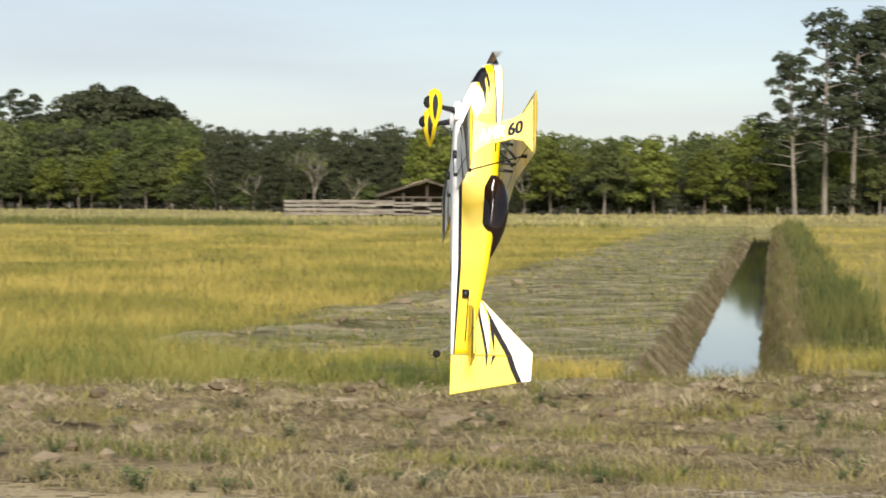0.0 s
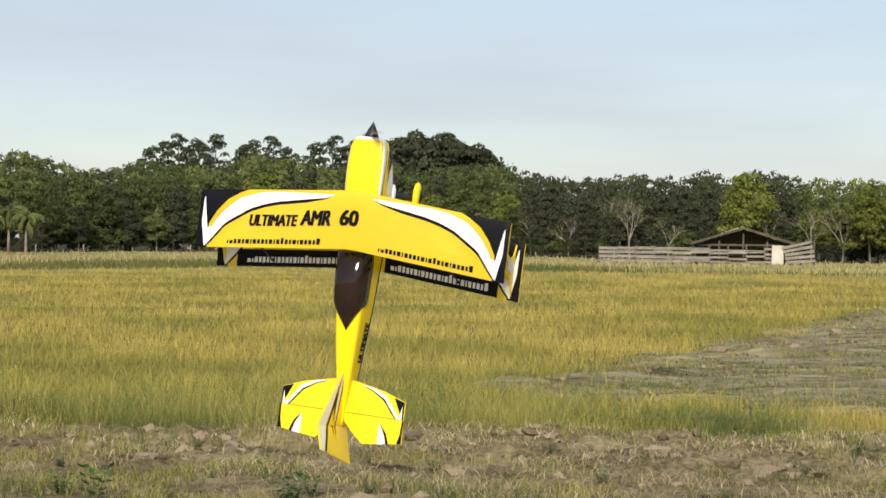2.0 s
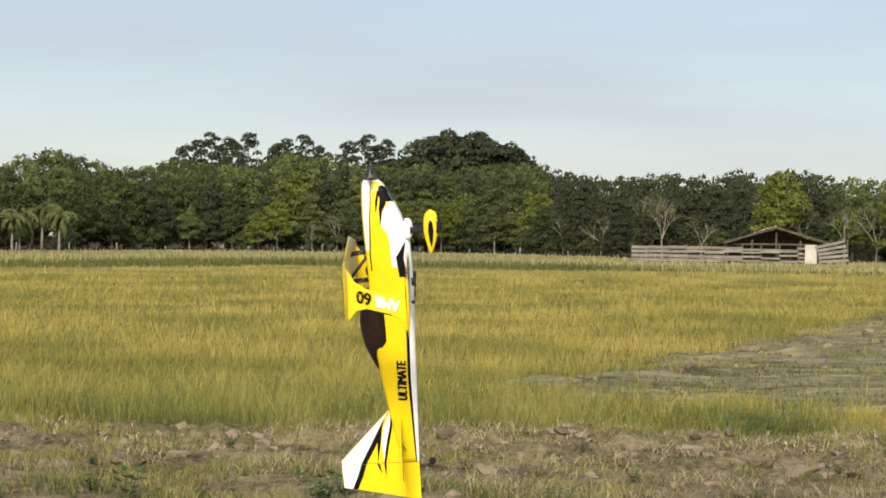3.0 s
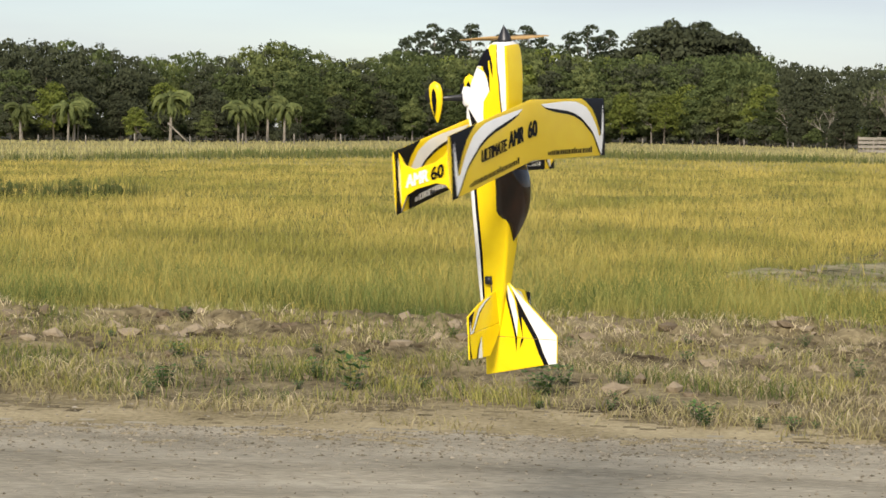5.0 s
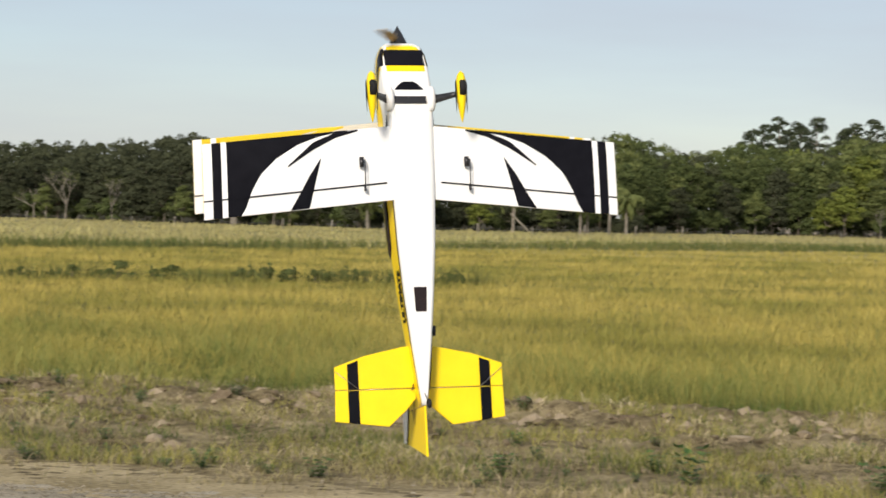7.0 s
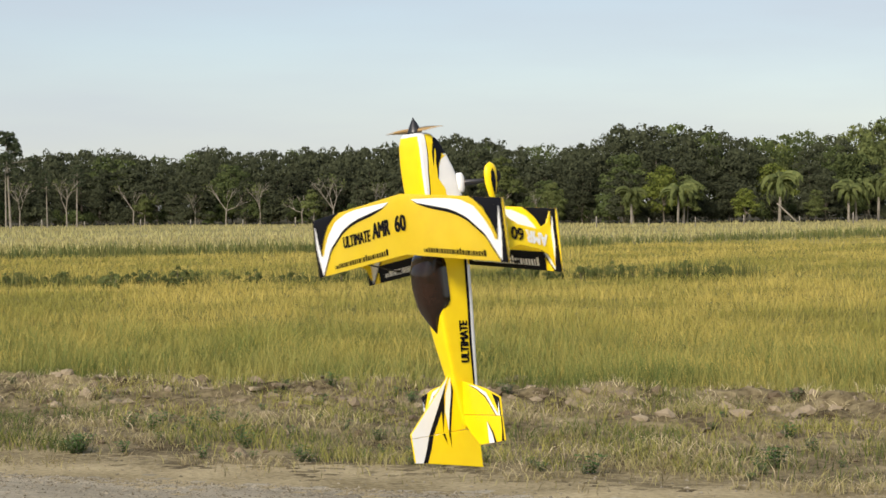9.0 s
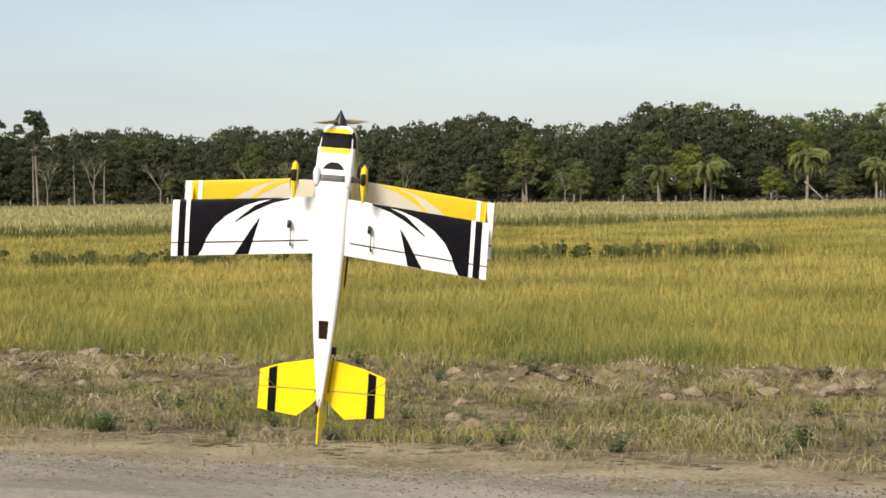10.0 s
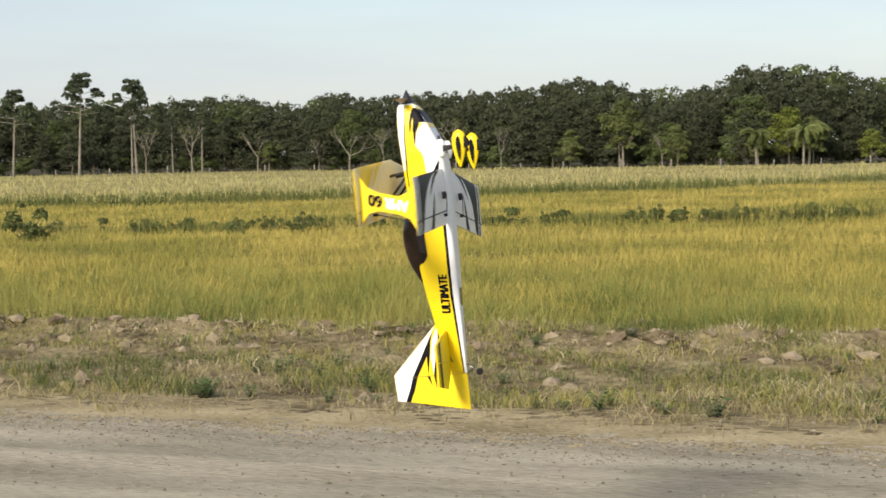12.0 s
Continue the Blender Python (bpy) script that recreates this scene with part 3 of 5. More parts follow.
def eucalyptus(height, label, leaves=1300, low=0.66, clumps=12, size=0.24, spread=0.22):
    """A tall thin-stemmed tree with flat layered clumps and gaps."""
    t = new("eucalyptus_tree")
    tagged(t, label, "tree", "tall trees of the woods")
    lean = Vector((rng.uniform(-0.05, 0.05) * height, 0, height * 0.93))
    limbs, balls = [((0, 0, -0.2), lean * 0.55, 0.014 * height, 0.009 * height), (lean * 0.55, lean, 0.009 * height, 0.003 * height)], []
    for k in range(clumps):
        u = low + (0.98 - low) * k / (clumps - 1)
        a = k * 2.3 + rng.uniform(-0.4, 0.4)
        d = height * spread * (1.12 - u) * rng.uniform(0.6, 1.6)
        c = lean * u
        p = c + Vector((math.cos(a) * d, math.sin(a) * d, height * 0.03))
        limbs.append((c, p, 0.004 * height, 0.0015 * height))
        r = height * rng.uniform(0.032, 0.06)
        balls.append((*p, r * 1.15, r * 1.15, r * 0.85))
    piece("trunk", limb_mesh("trunk", limbs, M_PALEBARK), t)
    piece("crown", leaf_mesh("crown", leaf_cloud(balls, leaves, size, 0.3), M_EUC), t)
    return t


def conifer(height):
    t = new("conifer_tree")
    tagged(t, "dark narrow conifer rising above the woods", "tree")
    balls, limbs = [], [((0, 0, -0.2), (0, 0, height * 0.97), 0.016 * height, 0.003 * height)]
    for k in range(13):
        u = k / 12
        for j in range(4):
            a = j * 1.57 + k * 0.7
            d = height * 0.12 * (1.05 - u)
            balls.append((math.cos(a) * d, math.sin(a) * d, height * (0.45 + 0.52 * u), height * 0.045 * (1.2 - u), height * 0.045 * (1.2 - u), height * 0.022))
    piece("trunk", limb_mesh("trunk", limbs, M_BARK), t)
    piece("crown", leaf_mesh("crown", leaf_cloud(balls, 1300, 0.22), M_EUC), t)
    return t


def palm(height, label, fronds=22):
    """A feather palm: ringed stem, arching fronds with leaflets."""
    t = new("palm_tree")
    tagged(t, label, "palm tree", "palms before the woods")
    piece("trunk", limb_mesh("trunk", [((0, 0, -0.2), (0.1, 0, height * 0.5), 0.16, 0.13), ((0.1, 0, height * 0.5), (0, 0.1, height * 0.8), 0.13, 0.11)], M_PALEBARK), t)
    k = []
    for j in range(fronds):
        a = j * 2.4 + rng.uniform(-0.5, 0.5)
        rise = rng.uniform(-0.25, 1.35)
        p = Vector((0, 0, height * 0.8))
        step = height * rng.uniform(0.05, 0.085)
        up = rise
        for i in range(7):
            d = Vector((math.cos(a) * math.cos(up), math.sin(a) * math.cos(up), math.sin(up)))
            nx = p + d * step
            side = Vector((-math.sin(a), math.cos(a), 0)) * (0.30 * math.sin(math.pi * (i + 0.8) / 8.2))
            for s in (1, -1):
                drop = Vector((0, 0, -0.30))
                k.append([p, nx, nx + side * s + drop, p + side * s + drop])
                k.append([p, nx, nx + side * s * 0.6 + drop * 2, p + side * s * 0.5 + drop * 1.8])
            p = nx
            up -= 0.33
    piece("crown", leaf_mesh("crown", np.array([[list(v) for v in q] for q in k]), LEAVES[2]), t)
    return t


def bare_tree(height, label):
    """A leafless pale tree, forking four times."""
    t = new("bare_tree")
    tagged(t, label, "tree", "bare pale trees before the woods")
    limbs = []
    def grow(p, d, length, r, deep):
        q = p + d * length
        limbs.append((p, q, r, r * 0.68))
        if deep:
            for _ in range(3 if deep > 1 else 2):
                e = (d + Vector(rng.normal(0, 0.42, 3))).normalized()
                e.z = abs(e.z) * 0.9 + 0.1
                grow(q, e.normalized(), length * rng.uniform(0.6, 0.85), r * 0.6, deep - 1)
    grow(Vector((0, 0, -0.2)), Vector((0.05, 0, 1)).normalized(), height * 0.33, 0.012 * height + 0.04, 4)
    piece("trunk", limb_mesh("trunk", limbs, M_PALEBARK), t)
    tips = [(*b, 0.5, 0.5, 0.35) for a, b, r1, r2 in limbs if r1 < 0.06][:60]
    piece("crown", leaf_mesh("crown", leaf_cloud(tips or [(0, 0, height * 0.8, 1, 1, 1)], 170, 0.14), LEAVES[2]), t)
    return t


def at(az, r, z=0.0, spin=0.0, s=1.0):
    return Matrix.Translation((r * math.sin(radians(az)), r * math.cos(radians(az)), z)) @ Matrix.Rotation(spin, 4, "Z") @ Matrix.Scale(s, 4)


def put(ob, az, r, spin=0.0, s=1.0, tall=1.0):
    """A copy of a tree, turned and scaled, at a bearing and distance."""
    made = copy_thing(ob, at(az, r, 0, spin))
    made.scale = (s, s, s * tall)
    return made


SKY_AZ = [-42, -37.2, -36.6, -34.4, -33.3, -32.4, -31.3, -30.2, -29.3, -28.6, -27.8, -26.6, -25.4, -24.5, -23.4, -22.7, -21.8, -21, -20.4, -19.5, -18.7, -18.2, -17.6, -17, -16.3, -15.5, -14.5, -13.9,
          -13.4, -12.8, -11.7, -10.8, -10.1, -9.4, -8.4, -7.8, -7.1, -5.6, -5, -4.5, -3.9, -2.3, 2.0, 2.7, 3.8, 4.3, 5, 5.6, 6.2, 7, 7.7, 8.45, 9.1, 11.6, 13.6, 15.7, 16.5, 17.2, 22]
SKY_EL = [1.6, 1.6, 1.5, 1.5, 1.45, 1.6, 1.62, 1.45, 1.38, 1.7, 1.5, 1.57, 1.64, 1.7, 1.8, 1.92, 1.88, 1.75, 1.5, 1.62, 1.68, 1.92, 2.25, 2.05, 2.15, 2.0, 1.8, 1.7,
          1.95, 1.7, 2.0, 2.25, 1.9, 1.8, 1.85, 1.95, 1.92, 1.95, 2.12, 2.25, 2.1, 1.9, 1.9, 1.78, 1.68, 1.8, 1.7, 1.8, 1.66, 1.87, 1.67, 1.88, 1.75, 1.58, 1.5, 1.65, 2.05, 1.8, 1.7]


def skyline(az):
    """Height of the wood's top above eye level, degrees, along its edge."""
    return float(np.interp(az, SKY_AZ, SKY_EL))


stock = [tree(10, wd, LEAVES[k % 3 if k < 6 else 3], M_PALEBARK if k == 2 else M_BARK, lab, trunk=tr, lobes=lo, low=w)
         for k, (lab, tr, lo, w, wd) in enumerate((("dense dark green tree at the wood's edge", 0.22, 26, 0.12, 7.0), ("broad mid-green tree of the woods", 0.26, 24, 0.15, 7.6), ("olive green tree with pale limbs", 0.36, 20, 0.26, 6.4),
                                                   ("dark green leafy tree of the woods", 0.22, 28, 0.12, 6.4), ("mid-green spreading tree of the woods", 0.30, 22, 0.2, 7.6), ("olive green leafy tree of the woods", 0.26, 24, 0.16, 6.6),
                                                   ("bright yellow-green leafy tree", 0.28, 22, 0.18, 7.2)))]
bush = tree(3.2, 5.0, LEAVES[0], M_BARK, "low dark green bush at the wood's edge", trunk=0.2, lobes=14, leaves=1500, size=0.2, low=0.10)
bush_b = tree(3.0, 4.6, LEAVES[1], M_BARK, "low mid-green bush at the wood's edge", trunk=0.2, lobes=14, leaves=1500, size=0.2, low=0.10)
def kind_at(az):
    """Which of the stock trees grows at a bearing."""
    dark = az < -14.5 or 2 < az < 9
    return int(rng.choice(7, p=[0.48, 0.06, 0.0, 0.44, 0.02, 0.0, 0.0] if dark else [0.0, 0.12, 0.22, 0.0, 0.18, 0.24, 0.24] if az > 9 else [0.14, 0.22, 0.14, 0.14, 0.18, 0.12, 0.06]))


for row, (back, gap, share) in enumerate(((0, 1.2, 0.64), (6, 0.95, 0.80))):
    az = -41.0 + row * 0.4
    while az < 22.5:
        r = wood_edge(az) + back + rng.uniform(-3, 3)
        h = (math.tan(radians(skyline(az))) * r + 1.8) * share * rng.uniform(0.84, 1.06)
        put(stock[kind_at(az)], az, r, rng.uniform(0, 6.28), h / 10, rng.uniform(0.97, 1.01))
        az += gap * rng.uniform(0.7, 1.3) * 230 / r


def deep_wood():
    """The crowns behind the first trees, one mass of leaves that makes the skyline."""
    crowns = [np.array([v.co[:] for v in next(c for c in o.children if c.name.startswith("crown")).data.vertices]).reshape(-1, 3, 3) for o in stock]
    parts_, mats_ = [], []
    for back, gap, lo, hi in ((9, 0.5, 0.30, 0.48), (11, 0.75, 0.82, 0.95), (16, 0.62, 0.90, 1.0), (22, 0.46, 0.97, 1.05)):
        az = -41.5
        while az < 22.5:
            r = wood_edge(az) + back + rng.uniform(-3, 3)
            h = (math.tan(radians(skyline(az))) * r + 1.8) * rng.uniform(lo, hi)
            k = kind_at(az)
            c = crowns[k]
            c = c[rng.uniform(0, 1, len(c)) < 0.62]
            c = c[c[:, 0, 2] > (0 if back < 12 else 3.0)]
            m = np.array(at(az, r, 0, rng.uniform(0, 6.28)))
            q = c.reshape(-1, 3) * np.array([0.075 * h, 0.075 * h, 0.1 * h]) @ m[:3, :3].T + m[:3, 3]
            parts_.append(q)
            mats_.append(np.full(len(c), k % 3 if k < 6 else 3, dtype=np.int32))
            az += gap * rng.uniform(0.7, 1.3) * 230 / r
    v = np.concatenate(parts_)
    n = len(v) // 3
    me = bpy.data.meshes.new("deep_woods")
    me.vertices.add(n * 3)
    me.vertices.foreach_set("co", v.reshape(-1))
    me.loops.add(n * 3)
    me.loops.foreach_set("vertex_index", np.arange(n * 3, dtype=np.int32))
    me.polygons.add(n)
    me.polygons.foreach_set("loop_start", (np.arange(n) * 3).astype(np.int32))
    for m in LEAVES:
        me.materials.append(m)
    me.polygons.foreach_set("material_index", np.concatenate(mats_))
    me.update(calc_edges=True)
    tagged(new("deep_woods", me), "dense dark green crowns of the woods behind", "woods", kind="stuff")


deep_wood()
for az, h, k in ((-21.0, 7.4, 2), (-22.4, 4.2, 5), (-19.6, 4.4, 5), (-16.7, 6.0, 6), (-16.1, 5.0, 2), (-17.5, 3.6, 2), (-25.9, 4.3, 2), (-30.3, 4.0, 2), (-14.6, 3.6, 6), (-12.8, 3.4, 5), (-5.1, 6.6, 6), (-5.6, 5.0, 6), (-7.4, 5.6, 2),
                 (-3.1, 6.2, 4), (-1.9, 6.6, 6), (-0.8, 6.4, 6), (0.6, 6.0, 2), (8.0, 8.6, 6), (11.2, 7.2, 6), (12.6, 6.6, 2), (13.9, 7.0, 6), (15.2, 6.2, 6), (16.4, 7.6, 6)):
    put(stock[k], az, wood_edge(az) - 4, az * 7, h / 10)
az = -41.0
while az < 22.5:
    put(bush if rng.uniform() < 0.45 else bush_b, az, wood_edge(az) + rng.uniform(-2, 5), rng.uniform(0, 6.28), rng.uniform(0.5, 1.3))
    az += rng.uniform(0.34, 0.7)
for o in stock + [bush, bush_b]:
    o.location = (rng.uniform(-150, -80), 300, 0)

# tall trees over the skyline
gum = [eucalyptus(17, "tall thin eucalyptus with layered dark clumps and gaps") for _ in range(3)]
for k, (az, el) in enumerate(((-7.6, 2.2), (-7.2, 2.35), (-6.75, 2.62), (-6.3, 2.4), (-5.85, 2.55), (-5.3, 2.35), (-4.9, 2.4), (-4.45, 2.52), (-3.9, 2.3), (-3.3, 2.35), (-2.75, 2.55), (-2.25, 2.5))):
    put(gum[k % 3], az, 335 + 6 * (k % 3), k * 1.3, (math.tan(radians(el + 0.1)) * 338 + 1.8) / 16.2)
for k, (az, el) in enumerate(((-1.6, 2.15), (-1.2, 2.5), (-0.8, 2.66), (-0.4, 2.58), (0.0, 2.62), (0.35, 2.45), (0.7, 2.38), (1.0, 2.2), (1.25, 2.05))):
    put(stock[(0, 3)[k % 2]], az, 326 + 5 * (k % 2), k, (math.tan(radians(el + 0.12)) * 330 + 1.8) / 9.8)
    put(gum[k % 3], az + 0.2, 333, k * 2.1, (math.tan(radians(el + 0.18)) * 333 + 1.8) / 16.6)
pine = conifer(13)
pine.matrix_basis = at(1.62, 300, 0, 0, (math.tan(radians(2.22)) * 300 + 1.8) / 13)
wide = eucalyptus(15, "tall pale-stemmed tree with a broad flat crown", 3000, 0.62, 20, 0.24, 0.42)
for az, el, r in ((-36.9, 1.84, 262), (-33.73, 2.07, 256)):
    put(wide, az, r, az, (math.tan(radians(el)) * r + 1.8) / 14.4)
wide.matrix_basis = at(-35.22, 256, 0, 1.0, (math.tan(radians(2.25)) * 256 + 1.8) / 14.4)
for az, el, r in ((-33.85, 1.5, 254), (-32.8, 1.05, 256), (-32.05, 1.2, 256), (-21.1, 1.2, 238)):
    put(gum[int(abs(az)) % 3], az, r, az, (math.tan(radians(el)) * r + 1.8) / 16.4)
big = eucalyptus(19, "very tall dark eucalyptus beside the ditch", 5600, 0.32, 34, 0.22, 0.24)
for az, el, r in ((17.55, 3.7, 196), (18.3, 4.75, 200), (19.0, 4.5, 205), (19.9, 4.8, 208), (20.8, 4.4, 200)):
    put(big, az, r, az * 3, (math.tan(radians(el)) * r + 1.8) / 18.6)
gum[0].location, gum[1].location, gum[2].location, big.location = (-39.5, 343, 0), (-31, 349, 0), (-15.8, 345, 0), (70, 196, 0)

# palms and bare pale trees at the wood's edge
palms = [palm(5.2, "feathery grey-green palm with pale stem"), palm(4.6, "small feathery palm at the wood's edge")]
for k, (az, r, s) in enumerate(((-13.72, 230, 1.05), (-11.95, 233, 0.9), (-11.75, 235, 0.88), (-10.75, 238, 0.95), (-16.35, 222, 0.8), (-17.55, 222, 0.85))):
    put(palms[k % 2], az, r - 4, k * 1.7, s)
palms[0].matrix_basis, palms[1].matrix_basis = at(-11.2, 238), at(-16.2, 224)
bm = bmesh.new()
rod(bm, (-53.75, 219.2, 1.95), (-51.6, 218.9, 0.02), 0.10, 0.08, 7)
tagged(part("fallen_stem", bm, M_PALEBARK), "pale fallen palm stem leaning on the grass", "log")
bares = [bare_tree(6.0, "leafless pale grey tree at the wood's edge") for _ in range(3)]
for k, (az, s) in enumerate(((-30.6, 1.0), (-29.0, 0.7), (-27.3, 0.9), (-26.2, 0.8), (-24.2, 0.85), (-21.1, 1.15), (-20.0, 0.7), (-3.55, 0.85), (-4.2, 0.65), (3.4, 0.9), (4.6, 1.1), (5.0, 1.05), (9.7, 1.0), (10.5, 0.9), (2.4, 0.8), (6.0, 0.8), (-33.5, 1.0), (-32.3, 1.1))):
    put(bares[k % 3], az, wood_edge(az) - 3, k * 0.9, s)
for k, o in enumerate(bares):
    o.matrix_basis = at((-28.2, -25.4, 8.6)[k], wood_edge((-28.2, -25.4, 8.6)[k]) - 3)

# ---- cattle yard and shed ----
def yard():
    m0 = Matrix.Translation((13.4, 182.0, 0)) @ Matrix.Rotation(-0.14, 4, "Z")
    fence = new("board_fence")
    fence.matrix_basis = m0
    tagged(fence, "weathered grey board fence of a cattle yard", "fence")
    step = 1.52
    for k in range(11):
        bm = bmesh.new()
        rod(bm, (k * step, 0, -0.2), (k * step + rng.uniform(-0.05, 0.05), 0, 1.5 + rng.uniform(-0.1, 0.12)), 0.09, 0.08, 8)
        part("post", bm, M_OLDWOOD, fence)
    for k in range(10):
        for j in range(4):
            bm = bmesh.new()
            z = 0.16 + j * 0.34 + rng.uniform(-0.025, 0.025)
            slab(bm, k * step - 0.03, (k + 1) * step + 0.03, -0.13, -0.09, z, z + (0.24 if k < 6 else 0.17), Matrix.Rotation(rng.uniform(-0.012, 0.012), 4, "Y"))
            part("board", bm, M_BOARD, fence, "", False)
    bm = bmesh.new()
    slab(bm, 14.25, 15.2, -0.22, -0.17, 0.05, 1.62)
    part("gate_panel", bm, M_PALEDOOR, fence, "whitewashed gate panel", False)
    ramp = new("loading_ramp")
    ramp.matrix_basis = m0 @ Matrix.Translation((15.4, -0.3, 0)) @ Matrix.Rotation(0.25, 4, "Z")
    tagged(ramp, "tilted weathered board ramp beside the cattle yard", "ramp")
    for j in range(5):
        bm = bmesh.new()
        slab(bm, 0, 2.5, -0.04, 0.04, 0.12 + j * 0.3, 0.35 + j * 0.3, Matrix.Rotation(-0.2 * (j / 5 + 0.3), 4, "Y"))
        part("board", bm, M_BOARD, ramp, "", False)
    for k in range(3):
        bm = bmesh.new()
        rod(bm, (0.1 + k * 1.15, 0.08, -0.2), (0.1 + k * 1.15, 0.08, 1.55 + 0.27 * k), 0.08, 0.07, 8)
        part("post", bm, M_OLDWOOD, ramp)
    shed = new("open_shed")
    shed.matrix_basis = m0 @ Matrix.Translation((7.9, 2.2, 0))
    tagged(shed, "old open timber shed with low dark gabled roof", "shed")
    w, d, eave, ridge = 8.0, 4.0, 1.75, 3.05
    for s in (-1, 1):
        bm = bmesh.new()
        ang = math.atan2(ridge - eave, w / 2)
        loft(bm, [[(w / 2 + s * (w / 2 + 0.35), yy, eave - 0.10), (w / 2 + s * (w / 2 + 0.35), yy, eave + 0.02), (w / 2, yy, ridge + 0.06), (w / 2, yy, ridge - 0.08)] for yy in (-0.7, d + 0.7)])
        part("roof_side", bm, M_ROOF, shed, "dark rusty roof side", False)
        bm = bmesh.new()
        loft(bm, [[(w / 2 + s * (w / 2 + 0.4), -0.74 + o, eave - 0.14 + z) for o, z in ((0, 0), (0.05, 0), (0.05, 0.2), (0, 0.2))], [(w / 2, -0.74 + o, ridge - 0.10 + z) for o, z in ((0, 0), (0.05, 0), (0.05, 0.2), (0, 0.2))]])
        part("barge_board", bm, M_OLDWOOD, shed, "dark barge board", False)
    for k in range(5):
        for yy in (0, d):
            x_ = k * w / 4
            bm = bmesh.new()
            rod(bm, (x_, yy, -0.2), (x_, yy, eave + (ridge - eave) * (1 - abs(x_ - w / 2) / (w / 2)) - 0.08), 0.1, 0.09, 8)
            part("post", bm, M_OLDWOOD, shed)
    for yy in (0, d):
        bm = bmesh.new()
        slab(bm, -0.1, w + 0.1, yy - 0.06, yy + 0.06, eave - 0.2, eave - 0.04)
        part("beam", bm, M_OLDWOOD, shed, "", False)
    for j in range(6):
        bm = bmesh.new()
        slab(bm, 0, w, d - 0.03, d + 0.03, 0.1 + j * 0.28, 0.34 + j * 0.28)
        part("board", bm, M_OLDWOOD, shed, "", False)
    bm = bmesh.new()
    loft(bm, [[(0.05, yy, 1.7), (w - 0.05, yy, 1.7), (w / 2, yy, ridge - 0.12)] for yy in (d - 0.02, d + 0.02)])
    part("gable_wall", bm, M_OLDWOOD, shed, "dark gable boarding", False)
    for k in range(7):
        bm = bmesh.new()
        x_ = 2.2 + k * 0.26 + rng.uniform(-0.08, 0.08)
        slab(bm, x_, x_ + 0.2, -0.65, -0.25, 0, 0.1, Matrix.Translation((0, 0, eave + (ridge - eave) * x_ / (w / 2) + 0.10)))
        part("loose_tile", bm, M_TILE, shed, "pale loose roof tile", False)


yard()

# posts of the far pasture fence
bm = bmesh.new()
rod(bm, (0, 0, -0.2), (0, 0, 1.15), 0.075, 0.065, 7)
post = part("fence_post", bm, M_BOARD)
tagged(post, "weathered grey post of the far pasture fence", "fence post", "pasture fence posts")
for k in range(44):
    az = -37 + k * 1.32
    if not 3.4 < az < 11:
        copy_thing(post, at(az + rng.uniform(-0.15, 0.15), wood_edge(az) * 0.83, 0, 0, rng.uniform(0.65, 0.95)))
post.matrix_basis = at(-37.5, 230)

# shrubs along the lane through the field, scattered weeds at the road
def shrub(label):
    """A low rounded shrub of overlapping leafy lobes on short stems."""
    t = new("shrub")
    tagged(t, label, "shrub", "shrubs along the lane")
    balls, limbs = [], []
    for k in range(8):
        a, o = k * 2.4, rng.uniform(0.1, 0.6)
        p = Vector((math.cos(a) * o, math.sin(a) * o, rng.uniform(0.1, 1.0) - 0.3 * o))
        r = rng.uniform(0.13, 0.27)
        balls.append((*p, r, r, r))
        limbs.append((Vector((0, 0, -0.05)), p, 0.02, 0.008))
    piece("stem", limb_mesh("stem", limbs, M_BARK), t)
    piece("leaves", leaf_mesh("leaves", leaf_cloud(balls, 520, 0.085), LEAVES[2]), t)
    return t


shrubs = [shrub("low grey-green shrub in the grass"), shrub("low dark green shrub in the grass")]
for k in range(85):
    az = rng.uniform(-37, -15)
    x_ = math.tan(radians(az)) * 57.8 / (1 - 0.42 * math.tan(radians(az)))
    y_ = lane_y(x_) + rng.uniform(-0.9, 0.9)
    put(shrubs[k % 2], math.degrees(math.atan2(x_, y_)), math.hypot(x_, y_), k, rng.uniform(0.16, 0.36))
for az, r, s in ((-36.6, 50, 0.85), (-31.2, 51, 0.4), (-20.7, 53, 0.42), (-20.2, 53, 0.48), (-19.5, 53, 0.4), (-18.0, 54, 0.42), (-16.1, 55, 0.42), (-15.2, 55, 0.36)):
    put(shrubs[0], az, r, az, s)
shrubs[0].matrix_basis, shrubs[1].matrix_basis = at(-29.5, 51, 0, 0, 0.5), at(-24, 53, 0, 0, 0.45)


def weed(label, stems, high, mat):
    """A small broad-leaved weed: several stems with leaves."""
    t = new("weed")
    tagged(t, label, "weed", "weeds on the verge")
    limbs, k = [], []
    for j in range(stems):
        a, o = j * 2.4, rng.uniform(0.2, 0.75)
        p = Vector((0, 0, -0.02))
        for i in range(5):
            q = p + Vector((math.cos(a) * o * high * 0.2, math.sin(a) * o * high * 0.2, high * 0.2 * rng.uniform(0.7, 1.1)))
            limbs.append((p, q, 0.003, 0.002))
            for s in range(5):
                b = rng.uniform(0, 6.28)
                d = Vector((math.cos(b), math.sin(b), rng.uniform(0.0, 0.6))) * high * rng.uniform(0.16, 0.3)
                w = Vector((-math.sin(b), math.cos(b), 0)) * high * 0.075
                k.append([q, q + d * 0.5 + w, q + d, q + d * 0.5 - w])
            p = q
    piece("stem", limb_mesh("stem", limbs, M_BARK), t)
    piece("leaves", leaf_mesh("leaves", np.array([[list(v) for v in q] for q in k]), mat), t)
    return t


